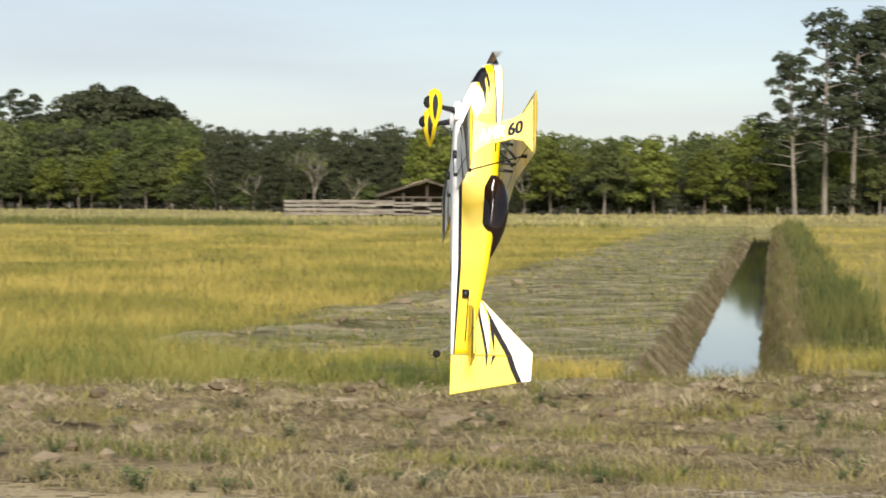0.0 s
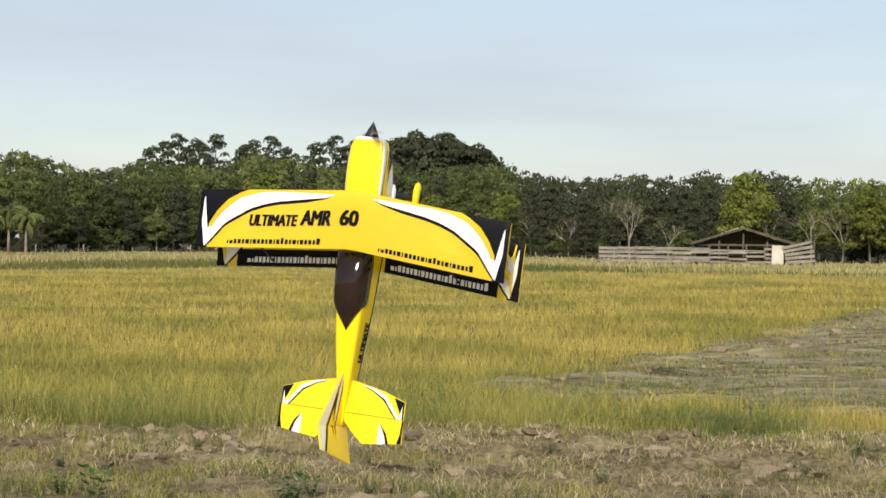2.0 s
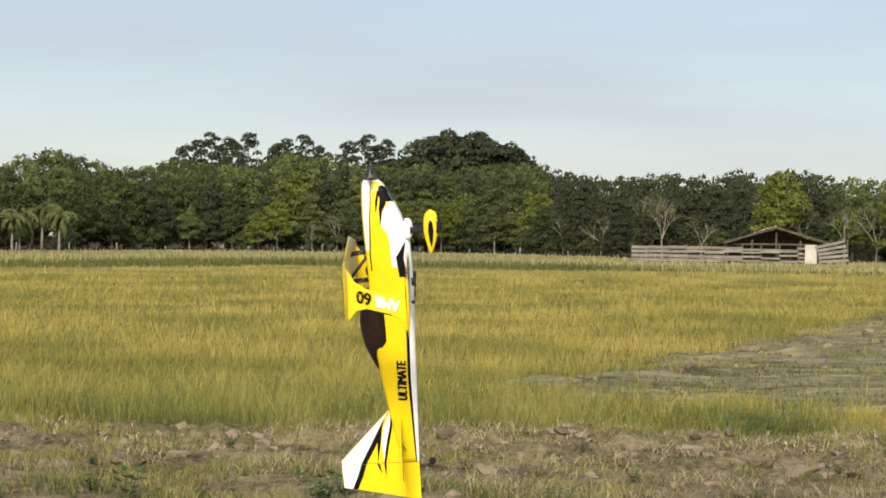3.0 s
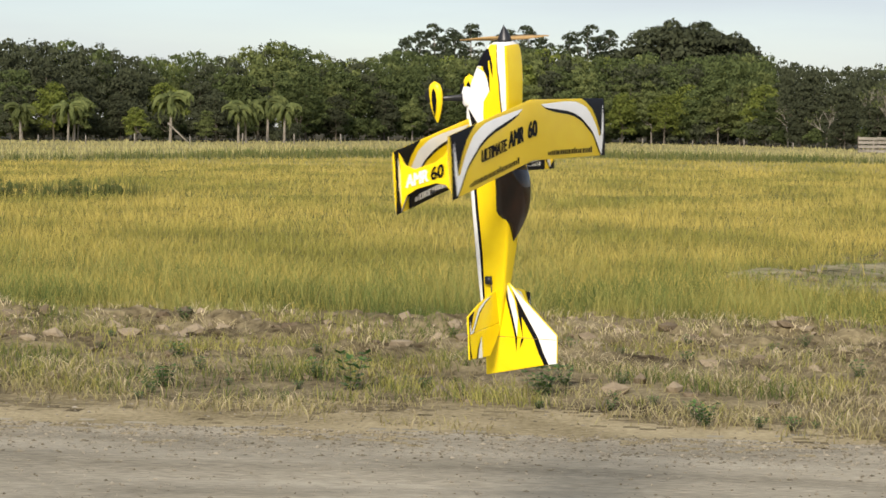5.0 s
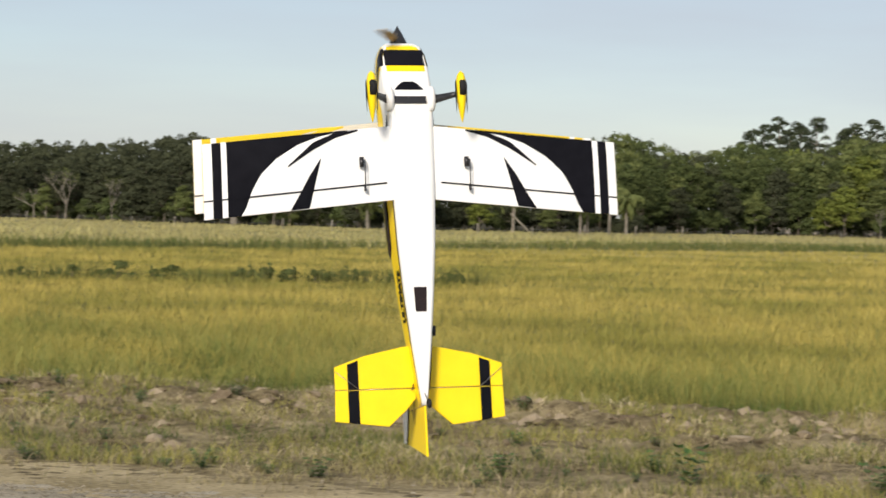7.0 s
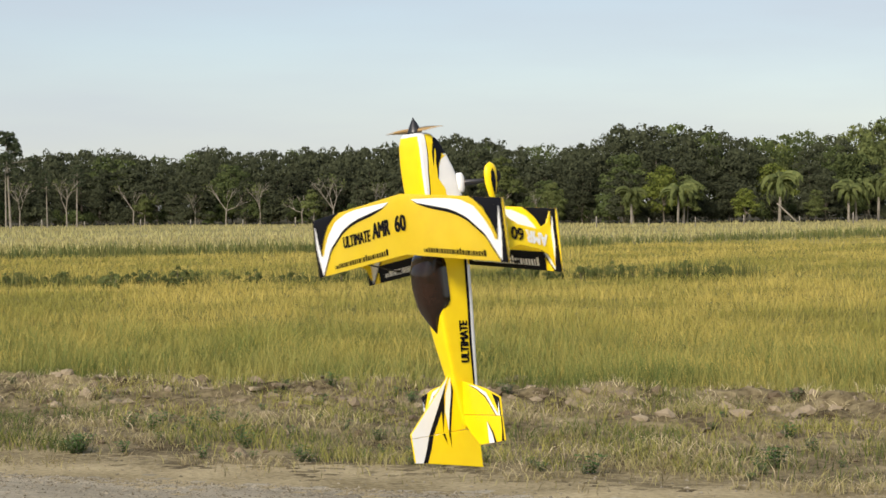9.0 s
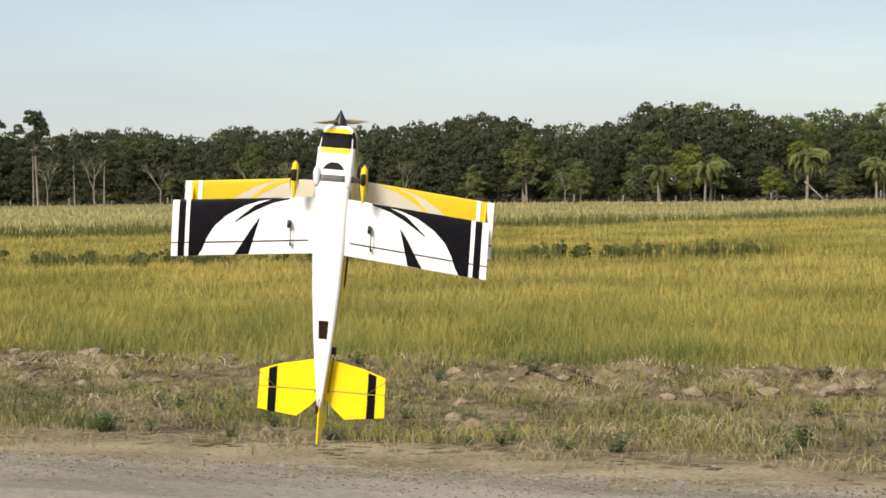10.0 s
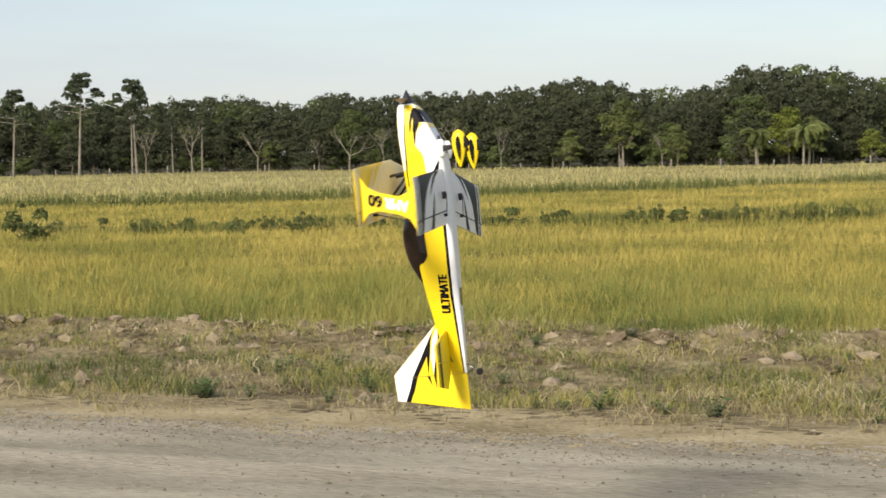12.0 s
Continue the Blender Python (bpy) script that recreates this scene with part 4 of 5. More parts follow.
weeds = [weed("small green broad-leaved weed on the verge", 6, 0.24, M_WEED), weed("thin green weed on the verge", 4, 0.28, M_WEED), weed("low dark green weed on the verge", 8, 0.16, M_WEED)]
for k in range(170):
    x_ = rng.uniform(-13, 7.5)
    y_ = (13.9 if x_ < 0 else 13.2) + rng.uniform(0, 1) ** 2.6 * 5.5
    o = copy_thing(weeds[(0, 2, 2, 0, 2)[k % 5]], pose(x_, y_, float(ground_height(np.array(x_), np.array(y_))), 0, 0, k * 50))
    o.scale = [rng.uniform(0.3, 0.65)] * 3
for k, o in enumerate(weeds):
    o.matrix_basis = pose(-1.0 - k * 1.3, 14.6, 0)

# ---- the model biplane: x to the nose, y to its left wing, z to its top ----
STATIONS = [(0.462, 0.112, 0.170, 0.046), (0.450, 0.096, 0.176, 0.060), (0.42, 0.075, 0.180, 0.071), (0.37, 0.048, 0.182, 0.076), (0.31, 0.020, 0.182, 0.077),
            (0.25, 0.001, 0.179, 0.076), (0.20, -0.008, 0.176, 0.073), (0.10, -0.012, 0.170, 0.070), (-0.02, -0.012, 0.165, 0.067), (-0.20, -0.010, 0.155, 0.058),
            (-0.35, -0.008, 0.134, 0.046), (-0.50, -0.006, 0.106, 0.031), (-0.62, -0.004, 0.080, 0.017), (-0.69, -0.003, 0.062, 0.008)]


def fus(x):
    s = STATIONS[::-1]
    return [float(np.interp(x, [q[0] for q in s], [q[k] for q in s])) for k in (1, 2, 3)]


def fus_side(x, z):
    """Half width of the body at height z."""
    lo, hi, hw = fus(x)
    d = min(1.0, abs((z - (lo + hi) / 2) / ((hi - lo) / 2)))
    return hw * (1 - d ** 8.0) ** (1 / 8.0)


def body_mesh(mats):
    """The lofted body: belly white, back and sides yellow, nose sides white."""
    x_list = list(np.arange(0.462, 0.20, -0.012)) + list(np.arange(0.20, -0.69, -0.03)) + [-0.69]
    n = 44
    rings = []
    for x in x_list:
        lo, hi, hw = fus(x)
        mid, hz = (lo + hi) / 2, (hi - lo) / 2
        ring = []
        for k in range(n):
            a = k * math.tau / n
            c, s = math.cos(a), math.sin(a)
            ring.append((x, math.copysign(abs(c) ** (2 / 8.0), c) * hw, mid + math.copysign(abs(s) ** (2 / 8.0), s) * hz))
        rings.append(ring)
    bm = bmesh.new()
    loft(bm, rings)
    for f in bm.faces:
        c = f.calc_center_median()
        lo, hi, hw = fus(c.x)
        u = (c.z - lo) / (hi - lo)
        if abs(f.normal.x) > 0.9:
            f.material_index = 1
        elif u < 0.10 and f.normal.z < -0.25:
            f.material_index = 1
        elif c.x > 0.452 or (c.x > 0.10 and abs(f.normal.y) > 0.45 and u < 0.9):
            f.material_index = 1
        elif c.x > 0.26 and u < 0.45:
            f.material_index = 1
        else:
            f.material_index = 0
    return bm


def side_strip(side, x0, x1, low, high, lift=0.0012, n=30, rows=4):
    """A decal on the body's side between two heights, given along x."""
    bm = bmesh.new()
    grid = []
    for i in range(n + 1):
        x = x0 + (x1 - x0) * i / n
        a, b = low(x), high(x)
        grid.append([bm.verts.new((x, side * (fus_side(x, a + (b - a) * j / rows) + lift), a + (b - a) * j / rows)) for j in range(rows + 1)])
    for p, q in zip(grid, grid[1:]):
        for j in range(rows):
            bm.faces.new((p[j], q[j], q[j + 1], p[j + 1]))
    return bm


def lin(*pts):
    xs_, ys_ = [p[0] for p in pts], [p[1] for p in pts]
    order = np.argsort(xs_)
    xs_, ys_ = np.array(xs_)[order], np.array(ys_)[order]
    return lambda q: float(np.interp(q, xs_, ys_))


class Wing:
    """A swept, constant-chord wing of symmetric section."""

    def __init__(self, lead, z, chord, span, sweep, thick):
        self.lead, self.z, self.chord, self.span, self.sweep, self.thick = lead, z, chord, span, sweep, thick

    def point(self, v, c, up, lift=0.0):
        t = self.thick * (1.4845 * math.sqrt(max(c, 0)) - 0.63 * c - 1.758 * c * c + 1.4215 * c ** 3 - 0.5075 * c ** 4)
        tip = 1.0 if abs(v) < self.span - 0.012 else 0.75
        return (self.lead - self.sweep * abs(v) - c * self.chord, v, self.z + up * (t * tip + lift))

    def skin(self, c0=0.0, c1=1.0, v0=None, v1=None):
        bm = bmesh.new()
        vs_ = np.linspace(v0, v1, 15) if v0 is not None else np.concatenate([np.linspace(-self.span, -0.02, 16), [0.0], np.linspace(0.02, self.span, 16)])
        cs = [c0 + (c1 - c0) * (0.5 - 0.5 * math.cos(math.pi * k / 14)) for k in range(15)]
        rings = []
        for v in vs_:
            rings.append([self.point(v, c, 1) for c in cs] + [self.point(v, c, -1, 0.0006) for c in cs[::-1]])
        loft(bm, rings)
        return bm

    def strip(self, v0, v1, low, high, up, lift, n=28, rows=18):
        """A decal between two chord fractions given along the span."""
        bm = bmesh.new()
        grid = []
        for i in range(n + 1):
            v = v0 + (v1 - v0) * i / n
            a, b = low(v), high(v)
            grid.append([bm.verts.new(self.point(v, a + (b - a) * ((j / rows) ** 2 if a < 0.03 else j / rows), up, lift)) for j in range(rows + 1)])
        for p, q in zip(grid, grid[1:]):
            for j in range(rows):
                if (p[j].co - p[j + 1].co).length + (q[j].co - q[j + 1].co).length > 1e-5:
                    bm.faces.new((p[j], q[j], q[j + 1], p[j + 1]))
        bmesh.ops.recalc_face_normals(bm, faces=bm.faces)
        return bm


def lettering(text, wide, high, bold=0.0, shear=0.0):
    """The outline of a text as a list of vertices and faces in its own plane."""
    cu = bpy.data.curves.new("lettering", "FONT")
    cu.body, cu.size, cu.shear, cu.offset, cu.resolution_u = text, 1.0, shear, bold, 3
    cu.align_x, cu.align_y = "CENTER", "CENTER"
    ob = new("lettering", cu)
    bpy.context.view_layer.update()
    me = bpy.data.meshes.new_from_object(ob.evaluated_get(bpy.context.evaluated_depsgraph_get()))
    bpy.data.objects.remove(ob)
    px, py = [v.co.x for v in me.vertices], [v.co.y for v in me.vertices]
    mx, my = (min(px) + max(px)) / 2, (min(py) + max(py)) / 2
    kx, ky = wide / (max(px) - min(px)), high / (max(py) - min(py))
    return [((a - mx) * kx, (b - my) * ky) for a, b in zip(px, py)], [tuple(p.vertices) for p in me.polygons]


def painted(name, text, wide, high, place, mat, parent, bold=0.0, shear=0.0, label=""):
    """Printed words; bold lays the strokes beside themselves, each a hair above the last."""
    v, f = lettering(text, wide - 2 * bold, high, 0.0, shear)
    verts, faces = [], []
    for k, (o, u) in enumerate(((-1, -0.35), (-0.35, 0.35), (0.35, -0.35), (1, 0.35), (-1, 0.35), (1, -0.35))):
        faces += [tuple(q + len(verts) for q in g) for g in f]
        verts += [place(a + o * bold, b + u * bold, 0.0003 * k) for a, b in v]
    return piece(name, mesh_of(name, verts, faces, mat), parent, None, label)


def top_livery(wing, parent):
    """Black corners and white swooshes on a wing's upper side."""
    for s in (1, -1):
        def flip(pts):
            return lin(*[(s * a, b) for a, b in pts])
        upper = [(0.08, 0.08), (0.20, 0.055), (0.31, 0.04), (0.39, 0.05), (0.475, 0.14), (0.53, 0.32), (0.56, 0.46), (0.583, 0.60), (0.612, 0.90)]
        lower = [(0.08, 0.09), (0.12, 0.14), (0.20, 0.165), (0.31, 0.205), (0.37, 0.25), (0.43, 0.33), (0.53, 0.57), (0.59, 0.88), (0.612, 0.985)]
        edge_ = [(a, b + 0.055 * min(1, (a - 0.08) / 0.1)) for a, b in lower[:-1]] + [(0.612, 1.0)]
        part("black_outline", wing.strip(s * 0.08, s * 0.612, flip(lower), flip(edge_), 1, 0.0009), M_BLACK, parent, "black outline of the swoosh")
        part("black_corner", wing.strip(s * 0.45, s * 0.60, flip([(0.45, 0.0), (0.60, 0.0)]), flip([(0.45, 0.005), (0.48, 0.05), (0.53, 0.17), (0.57, 0.36), (0.60, 0.58)]), 1, 0.0009), M_BLACK, parent, "black wing corner")
        part("black_tip", wing.strip(s * 0.60, s * 0.6495, lambda v: 0.0, lambda v: 1.0, 1, 0.0009), M_BLACK, parent, "black wing tip")
        part("white_swoosh", wing.strip(s * 0.08, s * 0.612, flip(upper), flip(lower), 1, 0.0016), M_WHITE, parent, "curved white swoosh")
        part("white_spike", wing.strip(s * 0.59, s * 0.632, flip([(0.59, 0.64), (0.605, 0.66), (0.630, 0.10), (0.634, 0.30)]), flip([(0.59, 0.66), (0.612, 0.985), (0.630, 0.60), (0.634, 0.45)]), 1, 0.0020), M_WHITE, parent, "white spike at the tip")


def under_livery(wing, parent, mat, word, base=0.0009):
    """Coloured outer panel with white stripes, slashes and a dark hinge line below a wing."""
    for s in (1, -1):
        def flip(pts):
            return lin(*[(s * a, b) for a, b in pts])
        arc = [(0.20, 0.005), (0.29, 0.05), (0.357, 0.13), (0.426, 0.29), (0.478, 0.49), (0.512, 0.76), (0.529, 1.0), (0.65, 1.0)]
        part(word + "_panel", wing.strip(s * 0.20, s * 0.6495, lambda v: 0.0, flip(arc), -1, base), mat, parent, word + " outer panel")
        for a, b in ((0.577, 0.594), (0.622, 0.6495)):
            part("white_stripe", wing.strip(s * a, s * b, lambda v: 0.0, lambda v: 1.0, -1, base + 0.0012, 2, 24), M_WHITE, parent, "white stripe")
        part(word + "_slash", wing.strip(s * 0.17, s * 0.39, flip([(0.17, 0.005), (0.24, 0.02), (0.31, 0.12), (0.39, 0.40)]), flip([(0.17, 0.03), (0.24, 0.09), (0.31, 0.22), (0.39, 0.42)]), -1, base + 0.0010), mat, parent)
        part(word + "_slash", wing.strip(s * 0.288, s * 0.386, flip([(0.288, 0.34), (0.325, 0.56), (0.355, 0.78), (0.386, 0.99)]), flip([(0.288, 0.35), (0.310, 0.70), (0.328, 0.99), (0.386, 0.995)]), -1, base + 0.0010), mat, parent)
        part("hinge_line", wing.strip(s * 0.085, s * 0.6495, lambda v: 0.752, lambda v: 0.772, -1, base + 0.0020, 6, 1), M_BLACK, parent, "dark aileron hinge line")


def bar_word(wing, parent, v0, v1, c, high, up, mat, label):
    """An unlettered line of small bars in place of a printed address."""
    bm = bmesh.new()
    v, k = v0, 0
    while v < v1 - 0.004:
        w = (0.0145, 0.0095, 0.0125, 0.011, 0.0135, 0.006)[k % 6]
        tall = high * (1.35 if k in (0, 9) else 1.0) * (0.7 if v > v1 - 0.04 else 1.0)
        corners = [(v, c), (min(v + w, v1), c), (min(v + w, v1), c - tall), (v, c - tall)]
        bm.faces.new([bm.verts.new(wing.point(a, b, up, 0.0024)) for a, b in corners])
        v += w + 0.0055
        k += 1
    part("print_line", bm, mat, parent, label, False)


def flat_part(pts, thick, axis, at):
    """A thin plate with a polygon outline; axis: the one across it."""
    bm = bmesh.new()
    def place(p, o):
        return {"y": (p[0], at + o, p[1]), "z": (p[0], p[1], at + o)}[axis]
    loft(bm, [[place(p, -thick / 2) for p in pts], [place(p, thick / 2) for p in pts]])
    bmesh.ops.bevel(bm, geom=bm.edges[:], offset=thick * 0.25, segments=1, affect="EDGES")
    return bm


def plate_decal(pts, axis, at, flip=False):
    bm = bmesh.new()
    v = [bm.verts.new({"y": (p[0], at, p[1]), "z": (p[0], p[1], at)}[axis]) for p in pts]
    bm.faces.new(v[::-1] if flip else v)
    bmesh.ops.triangulate(bm, faces=bm.faces[:])
    return bm


def biplane():
    craft = new("model_biplane")
    tagged(craft, "yellow black and white model biplane hovering nose up over the road", "model airplane")
    body = part("fuselage", body_mesh(None), [M_YELLOW, M_WHITE], craft, "yellow fuselage with white belly")
    trim_ = lin((-0.69, 0.4), (-0.35, 1.0), (0.05, 1.0), (0.19, 0.45))
    for s in (1, -1):
        part("belly_line", side_strip(s, 0.10, -0.69, lambda x: fus(x)[0] + 0.024 * trim_(x), lambda x: fus(x)[0] + 0.036 * trim_(x)), M_BLACK, body, "black line along the belly edge")
        part("belly_edge", side_strip(s, 0.19, -0.69, lambda x: fus(x)[0] + 0.0015, lambda x: fus(x)[0] + 0.025 * trim_(x), 0.0008), M_WHITE, body, "white belly edge")
        def down(*pts):
            k = lin(*pts)
            return lambda x: fus(x)[1] - (fus(x)[1] - fus(x)[0]) * k(x)
        rim = ((0.456, 0.52), (0.448, 0.46), (0.42, 0.36), (0.315, 0.21), (0.17, 0.12), (0.10, 0.12))
        part("nose_flash", side_strip(s, 0.456, 0.10, down((0.456, 0.97), (0.372, 0.97), (0.364, 0.80), (0.352, 0.65), (0.315, 0.49), (0.283, 0.43), (0.258, 0.50), (0.24, 0.55), (0.10, 0.55)), down(*rim), n=70), M_YELLOW, body, "yellow flame on the nose")
        part("flash_outline", side_strip(s, 0.456, 0.10, down(*rim), down(*[(x, k - 0.028) for x, k in rim]), 0.0018, n=60), M_BLACK, body, "black outline of the flame")
        part("chin_window", side_strip(s, 0.440, 0.376, down((0.440, 0.972), (0.376, 0.972)), down((0.440, 0.80), (0.425, 0.66), (0.400, 0.60), (0.376, 0.64)), 0.0022), M_BLACK, body, "black chin window")
        part("nose_flash", side_strip(s, 0.418, 0.335, down((0.418, 0.68), (0.38, 0.52), (0.335, 0.385)), down((0.418, 0.60), (0.38, 0.44), (0.335, 0.375)), 0.0026), M_BLACK, body, "black flame on the nose")
        part("nose_flash", side_strip(s, 0.392, 0.282, down((0.392, 0.80), (0.37, 0.74), (0.335, 0.54), (0.282, 0.425)), down((0.392, 0.62), (0.35, 0.49), (0.282, 0.415)), 0.0026), M_BLACK, body, "black flame on the nose")
        part("side_slash", side_strip(s, 0.21, 0.07, lin((0.21, 0.012), (0.15, 0.022), (0.07, 0.012)), lin((0.21, 0.014), (0.15, 0.052), (0.07, 0.042)), 0.0028), M_BLACK, body, "black slash beside the wing root")
        part("cowl_edge", side_strip(s, 0.45, 0.18, lambda x: fus(x)[1] - 0.016, lambda x: fus(x)[1] - 0.006, 0.0016), M_WHITE, body, "white cowl edge")
    # chin window, vent, hatch on the belly
    def belly(x, y, lift):
        lo, hi, hw = fus(x)
        return (x, y, lo + (hi - lo) / 2 * (1 - (1 - min(1, abs(y) / hw) ** 8.0) ** (1 / 8.0)) - lift)
    for nm, x0, x1, wide, mat, lift, lab in (("chin_band", 0.452, 0.355, 0.985, M_YELLOW, 0.001, "yellow chin band"), ("chin_window", 0.434, 0.376, 0.96, M_BLACK, 0.002, "black chin window"),
                                             ("vent", 0.318, 0.290, 0.60, M_BLACK, 0.002, "black arched air outlet"), ("gear_strap", 0.268, 0.243, 0.97, M_CARBON, 0.003, "black strap of the landing gear"), ("tail_slot", -0.33, -0.405, 0.42, M_CANOPY, 0.002, "dark cooling slot")):
        bm = bmesh.new()
        grid = [[bm.verts.new(belly(x0 + (x1 - x0) * i / 6, fus(x0 + (x1 - x0) * i / 6)[2] * wide * (math.sqrt(0.12 + 0.88 * i / 6) if nm == "vent" else 1) * (j / 5 - 1), lift)) for j in range(11)] for i in range(7)]
        for p, q in zip(grid, grid[1:]):
            for j in range(10):
                bm.faces.new((p[j], q[j], q[j + 1], p[j + 1]))
        part(nm, bm, mat, body, lab)
    # lettering on the right side only
    painted("side_lettering", "ULTIMATE", 0.165, 0.036, lambda a, b, o: (-0.350 + a, -fus_side(-0.350 + a, 0.05) - 0.0018 - o, 0.052 + b), M_BLACK, body, 0.0023, 0.18, "black lettering")
    # canopy
    bm = bmesh.new()
    rings = []
    for i in range(21):
        x = 0.005 - 0.315 * i / 20
        k = i / 20
        rise = math.sin(math.pi * min(1, k * 1.0) ** 0.75) ** 0.8 if 0 < k < 1 else 0.0
        lo, hi, hw = fus(x)
        low = float(np.interp(k, [0, 0.15, 0.62, 0.70, 1.0], [hi - 0.03, 0.112, 0.106, 0.128, hi - 0.004]))
        crest = hi + 0.050 * rise + 0.002
        ring = []
        for j in range(17):
            a = math.pi * j / 16
            zz = low + (crest - low) * math.sin(a) ** 0.55 if 0 < j < 16 else low
            yy = math.copysign(abs(math.cos(a)) ** 0.6, math.cos(a)) * (fus_side(x, low) + 0.0045) * float(np.interp(k, [0, 0.64, 0.74, 1.0], [1, 1, 0.86, 0.02]))
            ring.append((x, yy, zz))
        rings.append(ring)
    loft(bm, rings)
    part("canopy", bm, M_CANOPY, craft, "dark smoked glossy canopy")
    # wings
    low_wing = Wing(0.180, 0.006, 0.232, 0.65, 0.095, 0.115)
    top_wing = Wing(0.240, 0.240, 0.234, 0.65, 0.095, 0.115)
    low_wing.thick, top_wing.thick = 0.0125, 0.0125
    low_skin = low_wing.skin()
    for f in low_skin.faces:
        f.material_index = 1 if f.normal.z < -0.3 else 0
    lower_ = part("lower_wing", low_skin, [M_YELLOW, M_WHITE], craft, "lower wing, white below, black and yellow above")
    top_skin = top_wing.skin()
    for f in top_skin.faces:
        f.material_index = 1 if f.normal.z < -0.3 else 0
    upper_ = part("upper_wing", top_skin, [M_YELLOW_FILM, M_WHITE_FILM], craft, "yellow upper wing with white swooshes")
    top_livery(top_wing, upper_)
    top_livery(low_wing, lower_)
    under_livery(low_wing, lower_, M_BLACK, "black")
    under_livery(top_wing, upper_, M_YELLOW_FILM, "yellow", 0.0014)
    for s in (1, -1):
        a0, a1 = (0.08, 0.56) if s > 0 else (-0.56, -0.08)
        part("aileron_panel", low_wing.strip(a0, a1, lambda v: 0.70, lambda v: 1.0, 1, 0.0022), M_BLACK, lower_, "black aileron")
    bar_word(top_wing, upper_, -0.52, -0.12, 0.93, 0.075, 1, M_BLACK, "small black bars of unreadable print")
    bar_word(top_wing, upper_, 0.12, 0.52, 0.93, 0.075, 1, M_BLACK, "small black bars of unreadable print")
    bar_word(low_wing, lower_, -0.52, -0.10, 0.93, 0.10, 1, M_WHITE, "small white bars of unreadable print")
    bar_word(low_wing, lower_, 0.10, 0.52, 0.93, 0.10, 1, M_WHITE, "small white bars of unreadable print")

    def on_top(v0, c0):
        return lambda a, b, o: top_wing.point(v0 - a, c0 - b / 0.234, 1, 0.0026 + o)
    painted("wing_lettering", "ULTIMATE", 0.205, 0.044, on_top(0.325, 0.53), M_BLACK, upper_, 0.0028, 0.14, "black lettering")
    painted("wing_lettering", "AMR", 0.128, 0.058, on_top(0.148, 0.48), M_BLACK, upper_, 0.0036, 0.14, "black lettering")
    painted("wing_lettering", "60", 0.080, 0.060, on_top(0.008, 0.47), M_BLACK, upper_, 0.0040, 0.08, "black number")
    # interplane plates with number
    for s in (1, -1):
        yy = s * 0.615
        outline = [(0.112, 0.010), (0.066, 0.035), (0.052, 0.075), (0.078, 0.16), (0.104, 0.20), (0.165, 0.236), (-0.045, 0.236), (-0.004, 0.20), (0.002, 0.16), (-0.022, 0.075), (-0.046, 0.035), (-0.095, 0.010)]
        plate = part("strut_plate", flat_part(outline, 0.006, "y", yy), M_YELLOW, craft, "yellow strut plate between the wings", False)
        for o in (1, -1):
            for word, wd_, hg, mid, mt, lb in (("60", 0.056, 0.046, 0.170, M_BLACK, "black number"), ("AMR", 0.096, 0.044, 0.084, M_WHITE, "white lettering")):
                painted("plate_lettering", word, wd_, hg, lambda a, b, k: (0.016 + 0.29 * (mid + a - 0.075) + b * o, yy + o * (0.0062 + k), mid + a), mt, plate, 0.0022, 0.1, lb)
    # rods that join the ailerons of both wings
    for s in (1, -1):
        bm = bmesh.new()
        xa, xb, v_ = low_wing.lead - 0.095 * 0.40 - 0.205, top_wing.lead - 0.095 * 0.40 - 0.205, s * 0.40
        rod(bm, (xa, v_, 0.024), (xb, v_, 0.222), 0.0028)
        slab(bm, xa - 0.006, xa + 0.006, v_ - 0.004, v_ + 0.004, 0.006, 0.03)
        slab(bm, xb - 0.006, xb + 0.006, v_ - 0.004, v_ + 0.004, 0.216, 0.240)
        part("aileron_rod", bm, M_CARBON, craft, "black rod joining the ailerons")
    # cabane struts
    for s in (1, -1):
        for (xa, xb) in ((0.175, 0.165), (0.165, 0.075), (0.06, 0.055)):
            bm = bmesh.new()
            rod(bm, (xa, s * 0.052, 0.160), (xb, s * 0.058, 0.234), 0.0058)
            part("cabane_strut", bm, M_CARBON, craft, "black cabane strut")
    # tailplane, elevators, fin, rudder
    half = [(-0.500, 0.0), (-0.505, 0.05), (-0.530, 0.17), (-0.562, 0.263), (-0.632, 0.263), (-0.632, 0.0)]
    tail = part("tailplane", flat_part(half + [(a, -b) for a, b in half[::-1] if b > 0], 0.008, "z", 0.066), M_YELLOW, craft, "yellow tailplane with black tips", False)
    for s in (1, -1):
        el = part("elevator", flat_part([(-0.634, s * 0.012), (-0.634, s * 0.263), (-0.728, s * 0.266), (-0.748, s * 0.10), (-0.700, s * 0.045), (-0.665, s * 0.014)], 0.007, "z", 0.066), M_YELLOW, craft, "yellow elevator", False)
        up, dn = 0.0705 + 0.0003, 0.0615 - 0.0003
        part("black_corner", plate_decal([(-0.548, s * 0.215), (-0.563, s * 0.261), (-0.632, s * 0.261), (-0.632, s * 0.255)], "z", up, s < 0), M_BLACK, tail, "black corner")
        part("white_spike", plate_decal([(-0.575, s * 0.253), (-0.632, s * 0.243), (-0.632, s * 0.255)], "z", up + 0.0006, s < 0), M_WHITE, tail, "white spike")
